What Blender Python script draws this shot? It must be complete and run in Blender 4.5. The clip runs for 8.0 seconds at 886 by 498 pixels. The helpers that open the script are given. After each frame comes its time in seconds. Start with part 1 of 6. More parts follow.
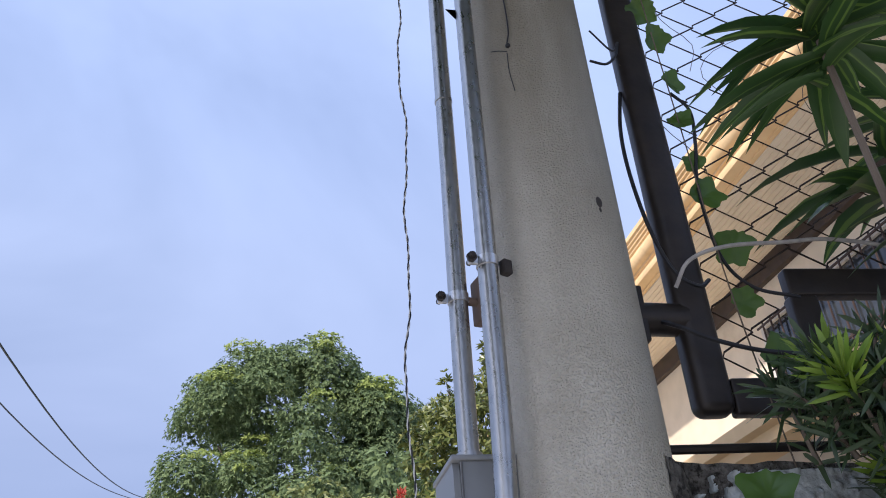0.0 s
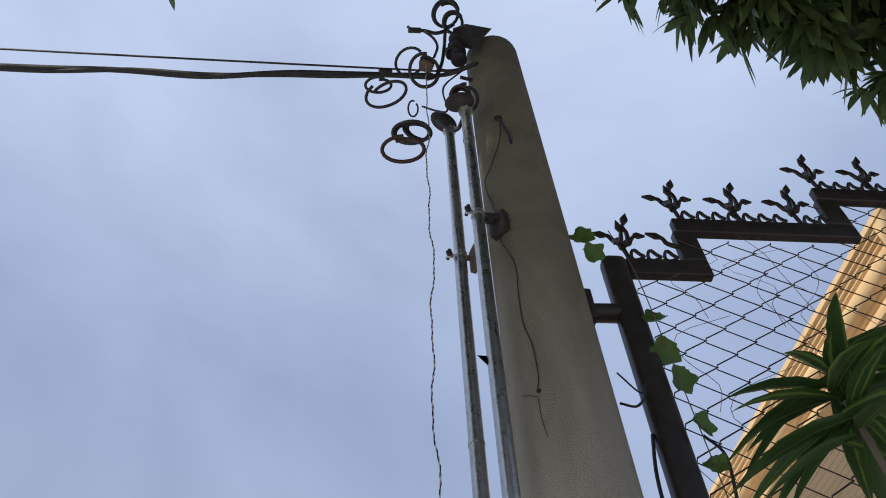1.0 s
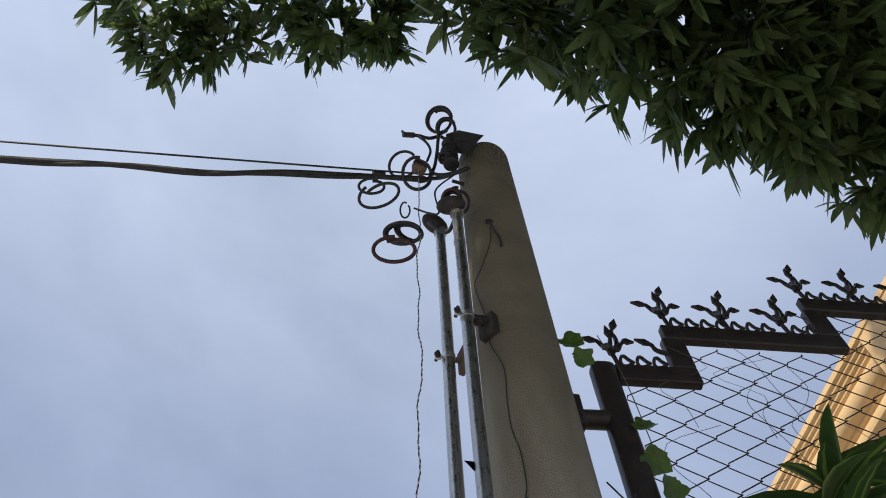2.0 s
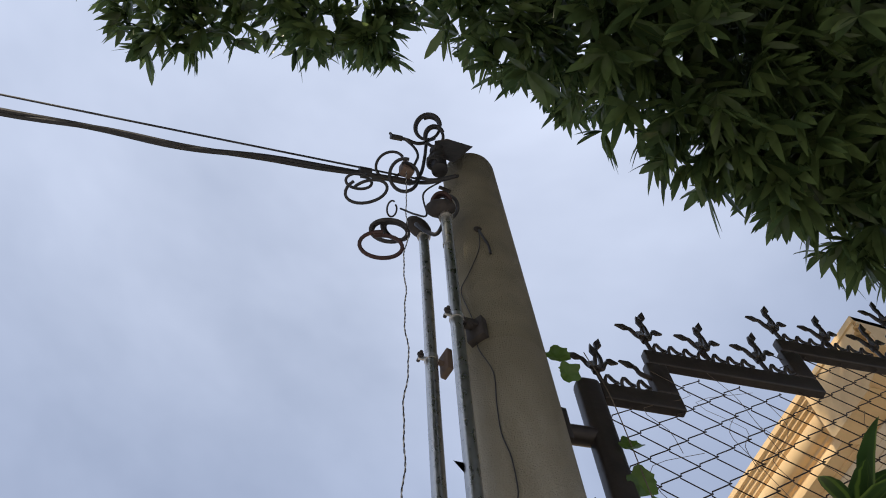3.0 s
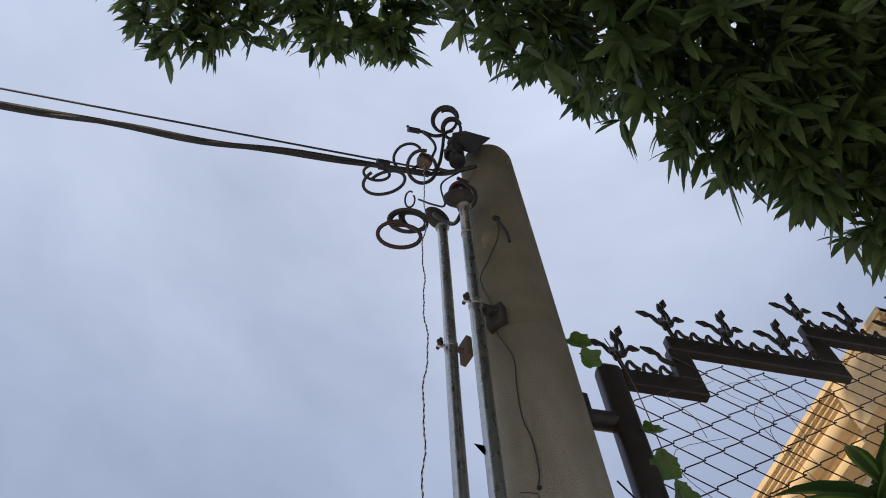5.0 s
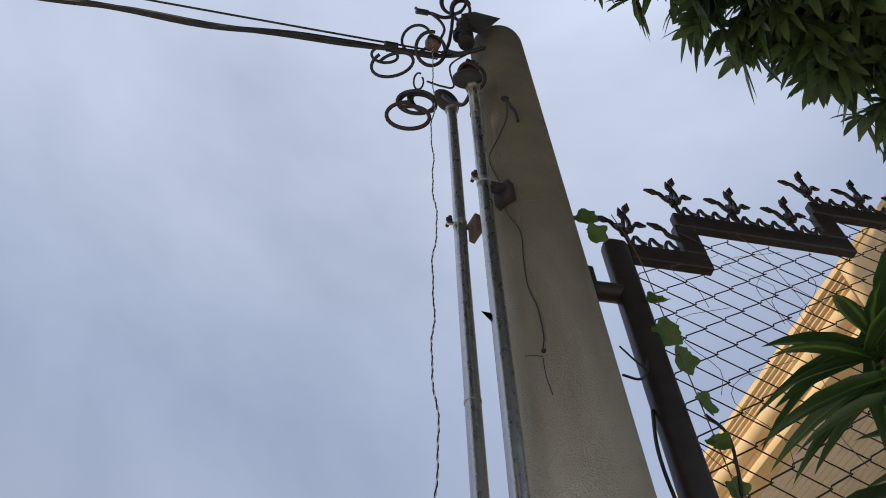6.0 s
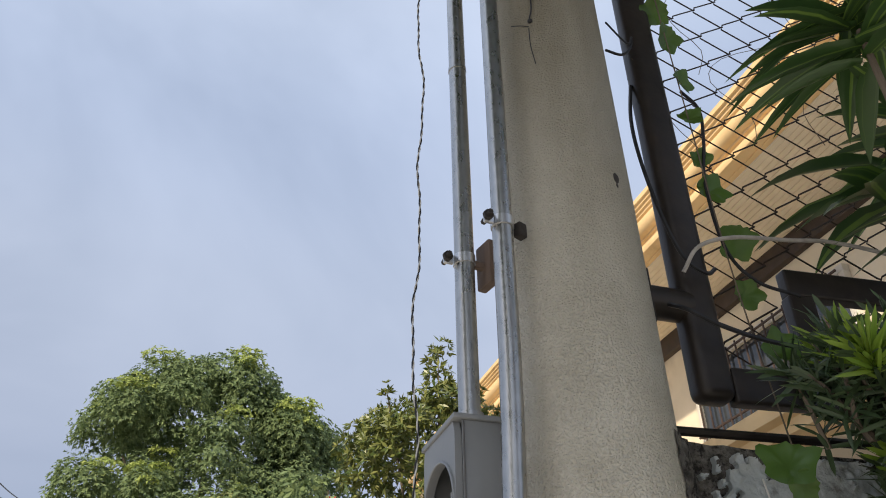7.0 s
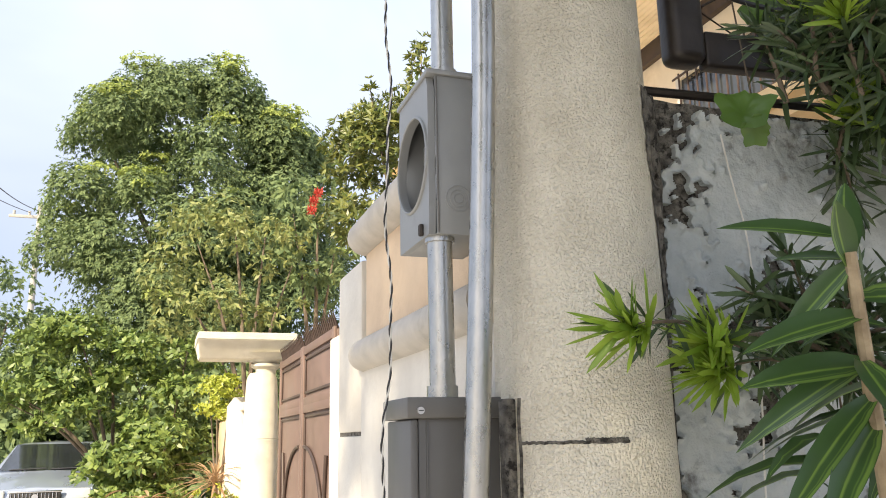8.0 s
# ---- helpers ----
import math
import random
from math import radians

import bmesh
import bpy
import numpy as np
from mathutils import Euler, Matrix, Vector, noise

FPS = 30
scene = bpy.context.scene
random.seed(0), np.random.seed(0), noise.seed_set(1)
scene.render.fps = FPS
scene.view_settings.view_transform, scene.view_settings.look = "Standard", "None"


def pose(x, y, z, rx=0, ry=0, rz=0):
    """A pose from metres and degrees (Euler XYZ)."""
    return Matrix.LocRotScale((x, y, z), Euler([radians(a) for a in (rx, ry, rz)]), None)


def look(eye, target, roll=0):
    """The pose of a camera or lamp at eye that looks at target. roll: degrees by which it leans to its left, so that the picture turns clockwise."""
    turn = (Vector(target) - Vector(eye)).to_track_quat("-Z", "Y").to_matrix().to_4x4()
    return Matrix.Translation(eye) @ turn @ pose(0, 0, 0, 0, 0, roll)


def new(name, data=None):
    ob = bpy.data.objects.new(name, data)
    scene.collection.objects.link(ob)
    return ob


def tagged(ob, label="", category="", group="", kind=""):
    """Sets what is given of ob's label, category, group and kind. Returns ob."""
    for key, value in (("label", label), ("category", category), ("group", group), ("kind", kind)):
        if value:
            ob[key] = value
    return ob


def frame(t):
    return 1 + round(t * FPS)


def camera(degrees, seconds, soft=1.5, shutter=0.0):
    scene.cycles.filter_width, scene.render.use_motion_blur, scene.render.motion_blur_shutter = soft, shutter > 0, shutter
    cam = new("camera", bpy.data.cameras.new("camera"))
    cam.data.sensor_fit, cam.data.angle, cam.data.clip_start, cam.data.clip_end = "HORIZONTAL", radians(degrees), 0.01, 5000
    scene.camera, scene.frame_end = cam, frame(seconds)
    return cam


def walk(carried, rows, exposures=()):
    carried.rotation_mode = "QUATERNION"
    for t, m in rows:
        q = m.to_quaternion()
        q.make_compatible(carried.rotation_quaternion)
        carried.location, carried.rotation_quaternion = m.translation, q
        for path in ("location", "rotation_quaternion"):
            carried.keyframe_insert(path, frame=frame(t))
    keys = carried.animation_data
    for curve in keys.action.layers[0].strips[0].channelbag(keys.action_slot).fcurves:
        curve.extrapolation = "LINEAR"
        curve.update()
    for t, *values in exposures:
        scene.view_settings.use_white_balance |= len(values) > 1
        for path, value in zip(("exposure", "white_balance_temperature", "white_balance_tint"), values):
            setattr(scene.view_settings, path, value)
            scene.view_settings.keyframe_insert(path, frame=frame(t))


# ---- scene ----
cam = camera(57.5, 8.0, 1.0, 0.0)
PATH = [
    (0, (-0.086, 0.148, 1.771), (0.291, 1.818, 2.806), -4.0),
    (0.5, (-0.102, 0.123, 1.792), (0.217, 1.541, 3.166), -4.3),
    (1, (-0.112, 0.062, 1.822), (0.144, 1.257, 3.405), -3.8),
    (1.5, (-0.117, 0.044, 1.818), (0.121, 1.099, 3.501), -4.0),
    (2, (-0.117, 0.064, 1.821), (0.138, 1.048, 3.543), -4.4),
    (3.5, (-0.288, 0.272, 1.851), (0.132, 1.118, 3.614), -6.1),
    (4, (-0.277, 0.277, 1.831), (0.136, 1.11, 3.602), -5.6),
    (5.5, (-0.206, 0.256, 1.829), (0.11, 1.229, 3.548), -3.1),
    (6, (-0.201, 0.282, 1.772), (0.154, 1.395, 3.396), -2.4),
    (6.5, (-0.194, 0.317, 1.715), (0.242, 1.643, 3.147), -1.8),
    (7, (-0.206, 0.303, 1.679), (0.328, 1.883, 2.782), -1.2),
    (7.5, (-0.193, 0.311, 1.619), (0.403, 2.068, 2.365), -1.2),
    (8, (-0.183, 0.305, 1.584), (0.458, 2.144, 2.041), -1.2),
]
EXPOSURES = [(0.0, 0.30, 5600, 14), (0.8, -0.2, 5900, 10), (2.0, -0.2, 6200, 9), (3.5, -0.08, 6400, 10), (5.5, -0.22, 6350, 10), (6.0, -0.2, 6400, 9), (6.5, 0.0, 6500, 9), (7.0, 0.18, 6550, 7), (7.5, 0.72, 6700, 8), (8.0, 1.05, 6950, 7)]
walk(cam, [(t, look(eye, target, roll)) for t, eye, target, roll in PATH], EXPOSURES)

# ---- sky and sun ----
SUN_DIR = Vector((-0.60, -0.60, 0.53)).normalized()
world = bpy.data.worlds.new("sky")
scene.world = world
world.use_nodes = True
wn, wl = world.node_tree.nodes, world.node_tree.links
wn.clear()
w_out = wn.new("ShaderNodeOutputWorld")
w_bg = wn.new("ShaderNodeBackground")
w_sky = wn.new("ShaderNodeTexSky")
w_sky.sky_type = "NISHITA"
w_sky.sun_disc = False
w_sky.sun_elevation = math.asin(SUN_DIR.z)
w_sky.sun_rotation = math.atan2(SUN_DIR.x, SUN_DIR.y)
w_sky.air_density, w_sky.dust_density, w_sky.ozone_density = 1.0, 1.6, 1.5
w_co = wn.new("ShaderNodeTexCoord")
w_map = wn.new("ShaderNodeMapping")
w_map.inputs["Scale"].default_value = (0.8, 0.8, 1.3)
w_noise = wn.new("ShaderNodeTexNoise")
w_noise.inputs["Scale"].default_value = 1.7
w_noise.inputs["Detail"].default_value = 5.0
w_noise.inputs["Roughness"].default_value = 0.55
w_noise.inputs["Distortion"].default_value = 0.5
w_ramp = wn.new("ShaderNodeValToRGB")
w_ramp.color_ramp.elements[0].position, w_ramp.color_ramp.elements[0].color = 0.30, (0.40, 0.40, 0.40, 1)
w_ramp.color_ramp.elements[1].position, w_ramp.color_ramp.elements[1].color = 0.78, (0.74, 0.74, 0.74, 1)
w_mix = wn.new("ShaderNodeMix")
w_mix.data_type = "RGBA"
w_mix.inputs["B"].default_value = (7.4, 7.9, 9.4, 1)
wl.new(w_co.outputs["Generated"], w_map.inputs["Vector"])
wl.new(w_map.outputs["Vector"], w_noise.inputs["Vector"])
wl.new(w_noise.outputs["Fac"], w_ramp.inputs["Fac"])
wl.new(w_ramp.outputs["Color"], w_mix.inputs["Factor"])
wl.new(w_sky.outputs["Color"], w_mix.inputs["A"])
# a veiled sky: pale haze low down, clearer half-way up, bright thin cloud overhead
w_sep = wn.new("ShaderNodeSeparateXYZ")
w_grad = wn.new("ShaderNodeValToRGB")
w_grad.color_ramp.interpolation = "B_SPLINE"
SKY_STEPS = ((0.0, (0.45, 0.47, 0.54)), (0.30, (0.60, 0.61, 0.66)), (0.50, (0.90, 0.90, 0.91)), (0.66, (0.72, 0.78, 0.88)), (0.80, (1.12, 1.14, 1.16)), (1.0, (1.60, 1.58, 1.54)))
while len(w_grad.color_ramp.elements) < len(SKY_STEPS):
    w_grad.color_ramp.elements.new(0.5)
for e, (at, c) in zip(w_grad.color_ramp.elements, SKY_STEPS):
    e.position, e.color = at, (*(0.5 * q for q in c), 1)
w_scale = wn.new("ShaderNodeVectorMath")
w_scale.operation = "MULTIPLY"
wl.new(w_co.outputs["Generated"], w_sep.inputs["Vector"])
wl.new(w_sep.outputs["Z"], w_grad.inputs["Fac"])
wl.new(w_mix.outputs["Result"], w_scale.inputs[0])
wl.new(w_grad.outputs["Color"], w_scale.inputs[1])
w_twice = wn.new("ShaderNodeVectorMath")
w_twice.operation = "SCALE"
w_twice.inputs["Scale"].default_value = 2.0
wl.new(w_scale.outputs["Vector"], w_twice.inputs[0])
wl.new(w_twice.outputs["Vector"], w_bg.inputs["Color"])
w_bg.inputs["Strength"].default_value = 0.115
wl.new(w_bg.outputs["Background"], w_out.inputs["Surface"])

sun = new("sun", bpy.data.lights.new("sun", "SUN"))
sun.data.energy, sun.data.angle, sun.data.color = 4.6, radians(1.2), (1.0, 0.86, 0.66)
sun.matrix_world = look((0, 0, 30), Vector((0, 0, 30)) - SUN_DIR)


# ---- materials ----
def material(name, dark, light, scale=20.0, rough=0.6, metal=0.0, bump=0.0, bump_scale=None, spots=None, spot_scale=2.0,
             spot_range=(0.55, 0.7), stretch=(1, 1, 1), relief="noise", coat=0.0, island=0.0, depth=0.006):
    """Two-scale varied surface: dark to light over a fine noise, optional stains of colour spots, optional relief."""
    m = bpy.data.materials.new(name)
    m.use_nodes = True
    n, l = m.node_tree.nodes, m.node_tree.links
    b = n["Principled BSDF"]
    co = n.new("ShaderNodeTexCoord")
    mp = n.new("ShaderNodeMapping")
    mp.inputs["Scale"].default_value = stretch
    l.new(co.outputs["Object"], mp.inputs["Vector"])
    fine = n.new("ShaderNodeTexNoise")
    fine.inputs["Scale"].default_value, fine.inputs["Detail"].default_value = scale, 6
    l.new(mp.outputs["Vector"], fine.inputs["Vector"])
    mix = n.new("ShaderNodeMix")
    mix.data_type = "RGBA"
    mix.inputs["A"].default_value, mix.inputs["B"].default_value = (*dark, 1), (*light, 1)
    spread = n.new("ShaderNodeMapRange")
    spread.inputs["From Min"].default_value, spread.inputs["From Max"].default_value = 0.3, 0.7
    l.new(fine.outputs["Fac"], spread.inputs["Value"])
    l.new(spread.outputs["Result"], mix.inputs["Factor"])
    colour = mix.outputs["Result"]
    if spots:
        big = n.new("ShaderNodeTexNoise")
        big.inputs["Scale"].default_value, big.inputs["Detail"].default_value, big.inputs["Roughness"].default_value = spot_scale, 7, 0.65
        l.new(mp.outputs["Vector"], big.inputs["Vector"])
        rng = n.new("ShaderNodeMapRange")
        rng.inputs["From Min"].default_value, rng.inputs["From Max"].default_value = spot_range
        l.new(big.outputs["Fac"], rng.inputs["Value"])
        mx = n.new("ShaderNodeMix")
        mx.data_type = "RGBA"
        l.new(rng.outputs["Result"], mx.inputs["Factor"])
        l.new(colour, mx.inputs["A"])
        mx.inputs["B"].default_value = (*spots, 1)
        colour = mx.outputs["Result"]
    if island:
        geo = n.new("ShaderNodeNewGeometry")
        hsv = n.new("ShaderNodeHueSaturation")
        val = n.new("ShaderNodeMapRange")
        val.inputs["To Min"].default_value, val.inputs["To Max"].default_value = 1 - island, 1 + island
        l.new(geo.outputs["Random Per Island"], val.inputs["Value"])
        l.new(val.outputs["Result"], hsv.inputs["Value"])
        l.new(colour, hsv.inputs["Color"])
        colour = hsv.outputs["Color"]
    l.new(colour, b.inputs["Base Color"])
    rr = n.new("ShaderNodeMapRange")
    rr.inputs["To Min"].default_value, rr.inputs["To Max"].default_value = max(rough - 0.1, 0.02), min(rough + 0.1, 1)
    l.new(fine.outputs["Fac"], rr.inputs["Value"])
    l.new(rr.outputs["Result"], b.inputs["Roughness"])
    b.inputs["Metallic"].default_value = metal
    b.inputs["Coat Weight"].default_value = coat
    if bump:
        if relief == "worm":
            t = n.new("ShaderNodeTexNoise")
            t.inputs["Scale"].default_value, t.inputs["Detail"].default_value, t.inputs["Distortion"].default_value = bump_scale or 60, 1.6, 0.15
            l.new(mp.outputs["Vector"], t.inputs["Vector"])
            h = t.outputs["Fac"]
        else:
            t = n.new("ShaderNodeTexNoise")
            t.inputs["Scale"].default_value, t.inputs["Detail"].default_value = bump_scale or scale * 3, 5
            l.new(mp.outputs["Vector"], t.inputs["Vector"])
            h = t.outputs["Fac"]
        bp = n.new("ShaderNodeBump")
        bp.inputs["Strength"].default_value, bp.inputs["Distance"].default_value = bump, depth
        l.new(h, bp.inputs["Height"])
        l.new(bp.outputs["Normal"], b.inputs["Normal"])
    return m


def leaf_material(name, dark, light, rough=0.4, through_light=0.35, vary=0.35, stripe=None):
    """Waxy leaf: diffuse and gloss with some light let through, each leaf a shade of its own."""
    m = bpy.data.materials.new(name)
    m.use_nodes = True
    n, l = m.node_tree.nodes, m.node_tree.links
    b = n["Principled BSDF"]
    geo = n.new("ShaderNodeNewGeometry")
    mix = n.new("ShaderNodeMix")
    mix.data_type = "RGBA"
    mix.inputs["A"].default_value, mix.inputs["B"].default_value = (*dark, 1), (*light, 1)
    l.new(geo.outputs["Random Per Island"], mix.inputs["Factor"])
    colour = mix.outputs["Result"]
    if stripe:
        uv = n.new("ShaderNodeUVMap")
        sep = n.new("ShaderNodeSeparateXYZ")
        l.new(uv.outputs["UV"], sep.inputs["Vector"])
        wave = n.new("ShaderNodeTexNoise")
        wave.noise_dimensions = "1D"
        wave.inputs["Scale"].default_value, wave.inputs["Detail"].default_value = 3.2, 2
        l.new(sep.outputs["X"], wave.inputs["W"])
        rg = n.new("ShaderNodeMapRange")
        rg.inputs["From Min"].default_value, rg.inputs["From Max"].default_value = 0.56, 0.66
        l.new(wave.outputs["Fac"], rg.inputs["Value"])
        mx = n.new("ShaderNodeMix")
        mx.data_type = "RGBA"
        l.new(rg.outputs["Result"], mx.inputs["Factor"])
        l.new(colour, mx.inputs["A"])
        mx.inputs["B"].default_value = (*stripe, 1)
        colour = mx.outputs["Result"]
    fine = n.new("ShaderNodeTexNoise")
    fine.inputs["Scale"].default_value = 14
    hsv = n.new("ShaderNodeHueSaturation")
    val = n.new("ShaderNodeMapRange")
    val.inputs["To Min"].default_value, val.inputs["To Max"].default_value = 1 - vary, 1 + vary
    co = n.new("ShaderNodeTexCoord")
    l.new(co.outputs["Object"], fine.inputs["Vector"])
    l.new(fine.outputs["Fac"], val.inputs["Value"])
    l.new(val.outputs["Result"], hsv.inputs["Value"])
    l.new(colour, hsv.inputs["Color"])
    l.new(hsv.outputs["Color"], b.inputs["Base Color"])
    b.inputs["Roughness"].default_value = rough
    tr = n.new("ShaderNodeBsdfTranslucent")
    l.new(hsv.outputs["Color"], tr.inputs["Color"])
    ms = n.new("ShaderNodeMixShader")
    ms.inputs["Fac"].default_value = through_light
    l.new(b.outputs["BSDF"], ms.inputs[1])
    l.new(tr.outputs["BSDF"], ms.inputs[2])
    l.new(ms.outputs["Shader"], n["Material Output"].inputs["Surface"])
    return m


M_STUCCO = material("cream_stucco", (0.70, 0.66, 0.555), (0.81, 0.77, 0.66), 9, 0.85, bump=1.0, bump_scale=235, depth=0.011, spots=(0.52, 0.48, 0.38), spot_scale=1.7, spot_range=(0.55, 0.85), relief="worm")
# Darker copy of the weathered stucco: dimmer light aloft painted into its colour.
M_STUCCO_UPPER = material("weathered_stucco_dimmed", (0.19, 0.168, 0.11), (0.25, 0.222, 0.15), 9, 0.88, bump=1.0, bump_scale=235, depth=0.011, spots=(0.14, 0.125, 0.085), spot_scale=2.4, spot_range=(0.48, 0.75), relief="worm")


def grime_dimmed(mat, dark_tone, z_low, z_high):
    """Olive rain dirt and algae in uneven streaks over a plaster, thickened up the shaft to paint its dimmer light."""
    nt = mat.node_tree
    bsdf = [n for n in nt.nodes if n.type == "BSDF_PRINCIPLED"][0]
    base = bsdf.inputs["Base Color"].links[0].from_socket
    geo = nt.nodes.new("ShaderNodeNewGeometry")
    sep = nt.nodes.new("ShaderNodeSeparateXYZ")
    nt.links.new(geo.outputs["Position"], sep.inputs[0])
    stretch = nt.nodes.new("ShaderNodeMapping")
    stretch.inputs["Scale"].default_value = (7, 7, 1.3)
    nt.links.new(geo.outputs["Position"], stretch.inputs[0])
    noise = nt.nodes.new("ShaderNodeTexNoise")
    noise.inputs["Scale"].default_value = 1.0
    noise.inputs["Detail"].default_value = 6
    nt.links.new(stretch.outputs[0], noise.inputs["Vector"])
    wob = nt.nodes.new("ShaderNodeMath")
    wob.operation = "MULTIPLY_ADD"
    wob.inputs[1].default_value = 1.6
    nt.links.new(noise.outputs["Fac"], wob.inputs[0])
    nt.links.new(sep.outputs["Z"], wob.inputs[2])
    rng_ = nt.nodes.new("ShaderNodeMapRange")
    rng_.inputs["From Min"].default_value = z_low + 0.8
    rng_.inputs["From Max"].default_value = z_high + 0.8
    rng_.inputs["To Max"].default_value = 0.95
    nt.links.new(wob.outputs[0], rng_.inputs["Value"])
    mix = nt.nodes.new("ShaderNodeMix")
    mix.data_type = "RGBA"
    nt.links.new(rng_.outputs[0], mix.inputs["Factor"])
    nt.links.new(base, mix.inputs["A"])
    mix.inputs["B"].default_value = (*dark_tone, 1)
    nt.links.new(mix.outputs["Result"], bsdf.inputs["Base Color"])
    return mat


# Shaft stucco: mottled dirt plus a painted fall of light towards the top.
M_STUCCO_SHAFT = grime_dimmed(material("dimmed_grimy_cream_stucco", (0.70, 0.66, 0.555), (0.81, 0.77, 0.66), 9, 0.85, bump=1.0, bump_scale=235, depth=0.011, spots=(0.52, 0.48, 0.38), spot_scale=1.7, spot_range=(0.55, 0.85), relief="worm"), (0.195, 0.17, 0.11), 1.95, 3.6)
M_PAINT = material("white_painted_render", (0.58, 0.55, 0.50), (0.69, 0.66, 0.60), 8, 0.8, bump=0.2, bump_scale=60, spots=(0.5, 0.46, 0.4), spot_scale=3, spot_range=(0.62, 0.9))
M_PANEL = material("peach_render", (0.58, 0.44, 0.31), (0.68, 0.53, 0.38), 9, 0.85, bump=0.35, bump_scale=70, spots=(0.5, 0.40, 0.3), spot_scale=3, spot_range=(0.6, 0.9))
M_COPING = material("grey_cast_coping", (0.40, 0.38, 0.35), (0.52, 0.49, 0.45), 14, 0.85, bump=0.3, bump_scale=80, spots=(0.26, 0.25, 0.22), spot_scale=5, spot_range=(0.58, 0.8))
M_GREYWALL = material("grey_painted_plaster", (0.33, 0.37, 0.385), (0.47, 0.51, 0.525), 14, 0.65, bump=0.9, bump_scale=55, depth=0.008, spots=(0.12, 0.12, 0.115), spot_scale=13, spot_range=(0.585, 0.70))
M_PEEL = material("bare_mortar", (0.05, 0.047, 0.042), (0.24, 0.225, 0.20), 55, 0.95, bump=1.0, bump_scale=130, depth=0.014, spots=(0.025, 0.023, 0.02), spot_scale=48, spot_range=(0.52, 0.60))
M_GALV = material("galvanised_steel", (0.40, 0.40, 0.385), (0.52, 0.515, 0.50), 60, 0.29, 0.95, bump=0.08, bump_scale=200, spots=(0.30, 0.27, 0.22), spot_scale=130, spot_range=(0.64, 0.76), stretch=(1, 1, 0.5))
M_STRAP = material("bright_zinc", (0.6, 0.6, 0.6), (0.75, 0.75, 0.75), 40, 0.3, 0.9)
M_BOXGREY = material("grey_enamel", (0.24, 0.25, 0.255), (0.28, 0.29, 0.295), 12, 0.4, 0.15, bump=0.05, spots=(0.2, 0.2, 0.2), spot_scale=9, spot_range=(0.6, 0.9))
M_BOXDARK = material("dark_grey_enamel", (0.12, 0.118, 0.115), (0.15, 0.147, 0.142), 12, 0.45, 0.15, bump=0.05, spots=(0.19, 0.185, 0.18), spot_scale=14, spot_range=(0.62, 0.85), stretch=(1, 1, 0.2))
M_BLACK = material("dark_recess", (0.01, 0.01, 0.012), (0.025, 0.025, 0.028), 20, 0.5)
M_CABLE = material("black_rubber_cable", (0.012, 0.012, 0.014), (0.03, 0.03, 0.034), 30, 0.5, bump=0.1)
M_REDCABLE = material("dark_red_cable", (0.03, 0.012, 0.012), (0.05, 0.018, 0.017), 30, 0.5)
M_WHITECABLE = material("pale_wire", (0.55, 0.54, 0.5), (0.7, 0.69, 0.66), 40, 0.5)
M_GREYCABLE = material("weathered_grey_cable", (0.30, 0.28, 0.26), (0.45, 0.43, 0.4), 60, 0.6, bump=0.3)
M_WOOD = material("weathered_wood_block", (0.10, 0.07, 0.055), (0.19, 0.135, 0.105), 25, 0.75, bump=0.4, stretch=(1, 1, 0.2))
M_RUSTPLATE = material("rusty_bracket", (0.028, 0.025, 0.024), (0.065, 0.055, 0.05), 25, 0.7, 0.3, bump=0.3)
M_IRON = material("dark_painted_iron", (0.020, 0.016, 0.014), (0.036, 0.028, 0.023), 22, 0.45, 0.1, bump=0.15, spots=(0.045, 0.03, 0.02), spot_scale=7, spot_range=(0.6, 0.8))
M_MESHWIRE = material("rusty_mesh_wire", (0.02, 0.016, 0.013), (0.05, 0.035, 0.025), 60, 0.7, 0.4)
M_GATE = material("brown_painted_steel", (0.13, 0.085, 0.072), (0.18, 0.12, 0.10), 6, 0.5, 0.1, bump=0.08, spots=(0.24, 0.16, 0.12), spot_scale=4, spot_range=(0.6, 0.85))
M_GATETRIM = material("dark_brown_steel", (0.045, 0.03, 0.026), (0.075, 0.05, 0.042), 10, 0.5, 0.2)
M_HOUSE = material("cream_house_wall", (0.70, 0.61, 0.47), (0.79, 0.69, 0.54), 4, 0.85, bump=0.15, spots=(0.5, 0.4, 0.28), spot_scale=1.2, spot_range=(0.58, 0.85))
M_CORNICE = material("ochre_cornice", (0.72, 0.50, 0.25), (0.82, 0.59, 0.32), 4, 0.8, bump=0.12, spots=(0.48, 0.32, 0.17), spot_scale=1.8, spot_range=(0.56, 0.8))
M_BEAM = material("dark_fascia_board", (0.035, 0.024, 0.02), (0.06, 0.042, 0.034), 12, 0.6)
M_ROOF = material("roof_sheet", (0.10, 0.085, 0.08), (0.16, 0.13, 0.12), 8, 0.6, 0.2)
M_STREET = material("street_concrete", (0.40, 0.38, 0.35), (0.50, 0.475, 0.44), 30, 0.9, bump=0.4, spots=(0.25, 0.24, 0.22), spot_scale=1.2, spot_range=(0.55, 0.8))
M_EARTH = material("garden_earth", (0.07, 0.055, 0.04), (0.13, 0.10, 0.07), 15, 0.95, bump=0.6)
M_CONCRETE = material("concrete", (0.30, 0.29, 0.27), (0.42, 0.40, 0.37), 18, 0.9, bump=0.4)
M_BARK = material("bark", (0.09, 0.07, 0.05), (0.20, 0.16, 0.12), 18, 0.9, bump=0.8, stretch=(1, 1, 0.3))
M_CANE = material("pale_cane", (0.20, 0.15, 0.09), (0.38, 0.30, 0.19), 40, 0.7, bump=0.4)
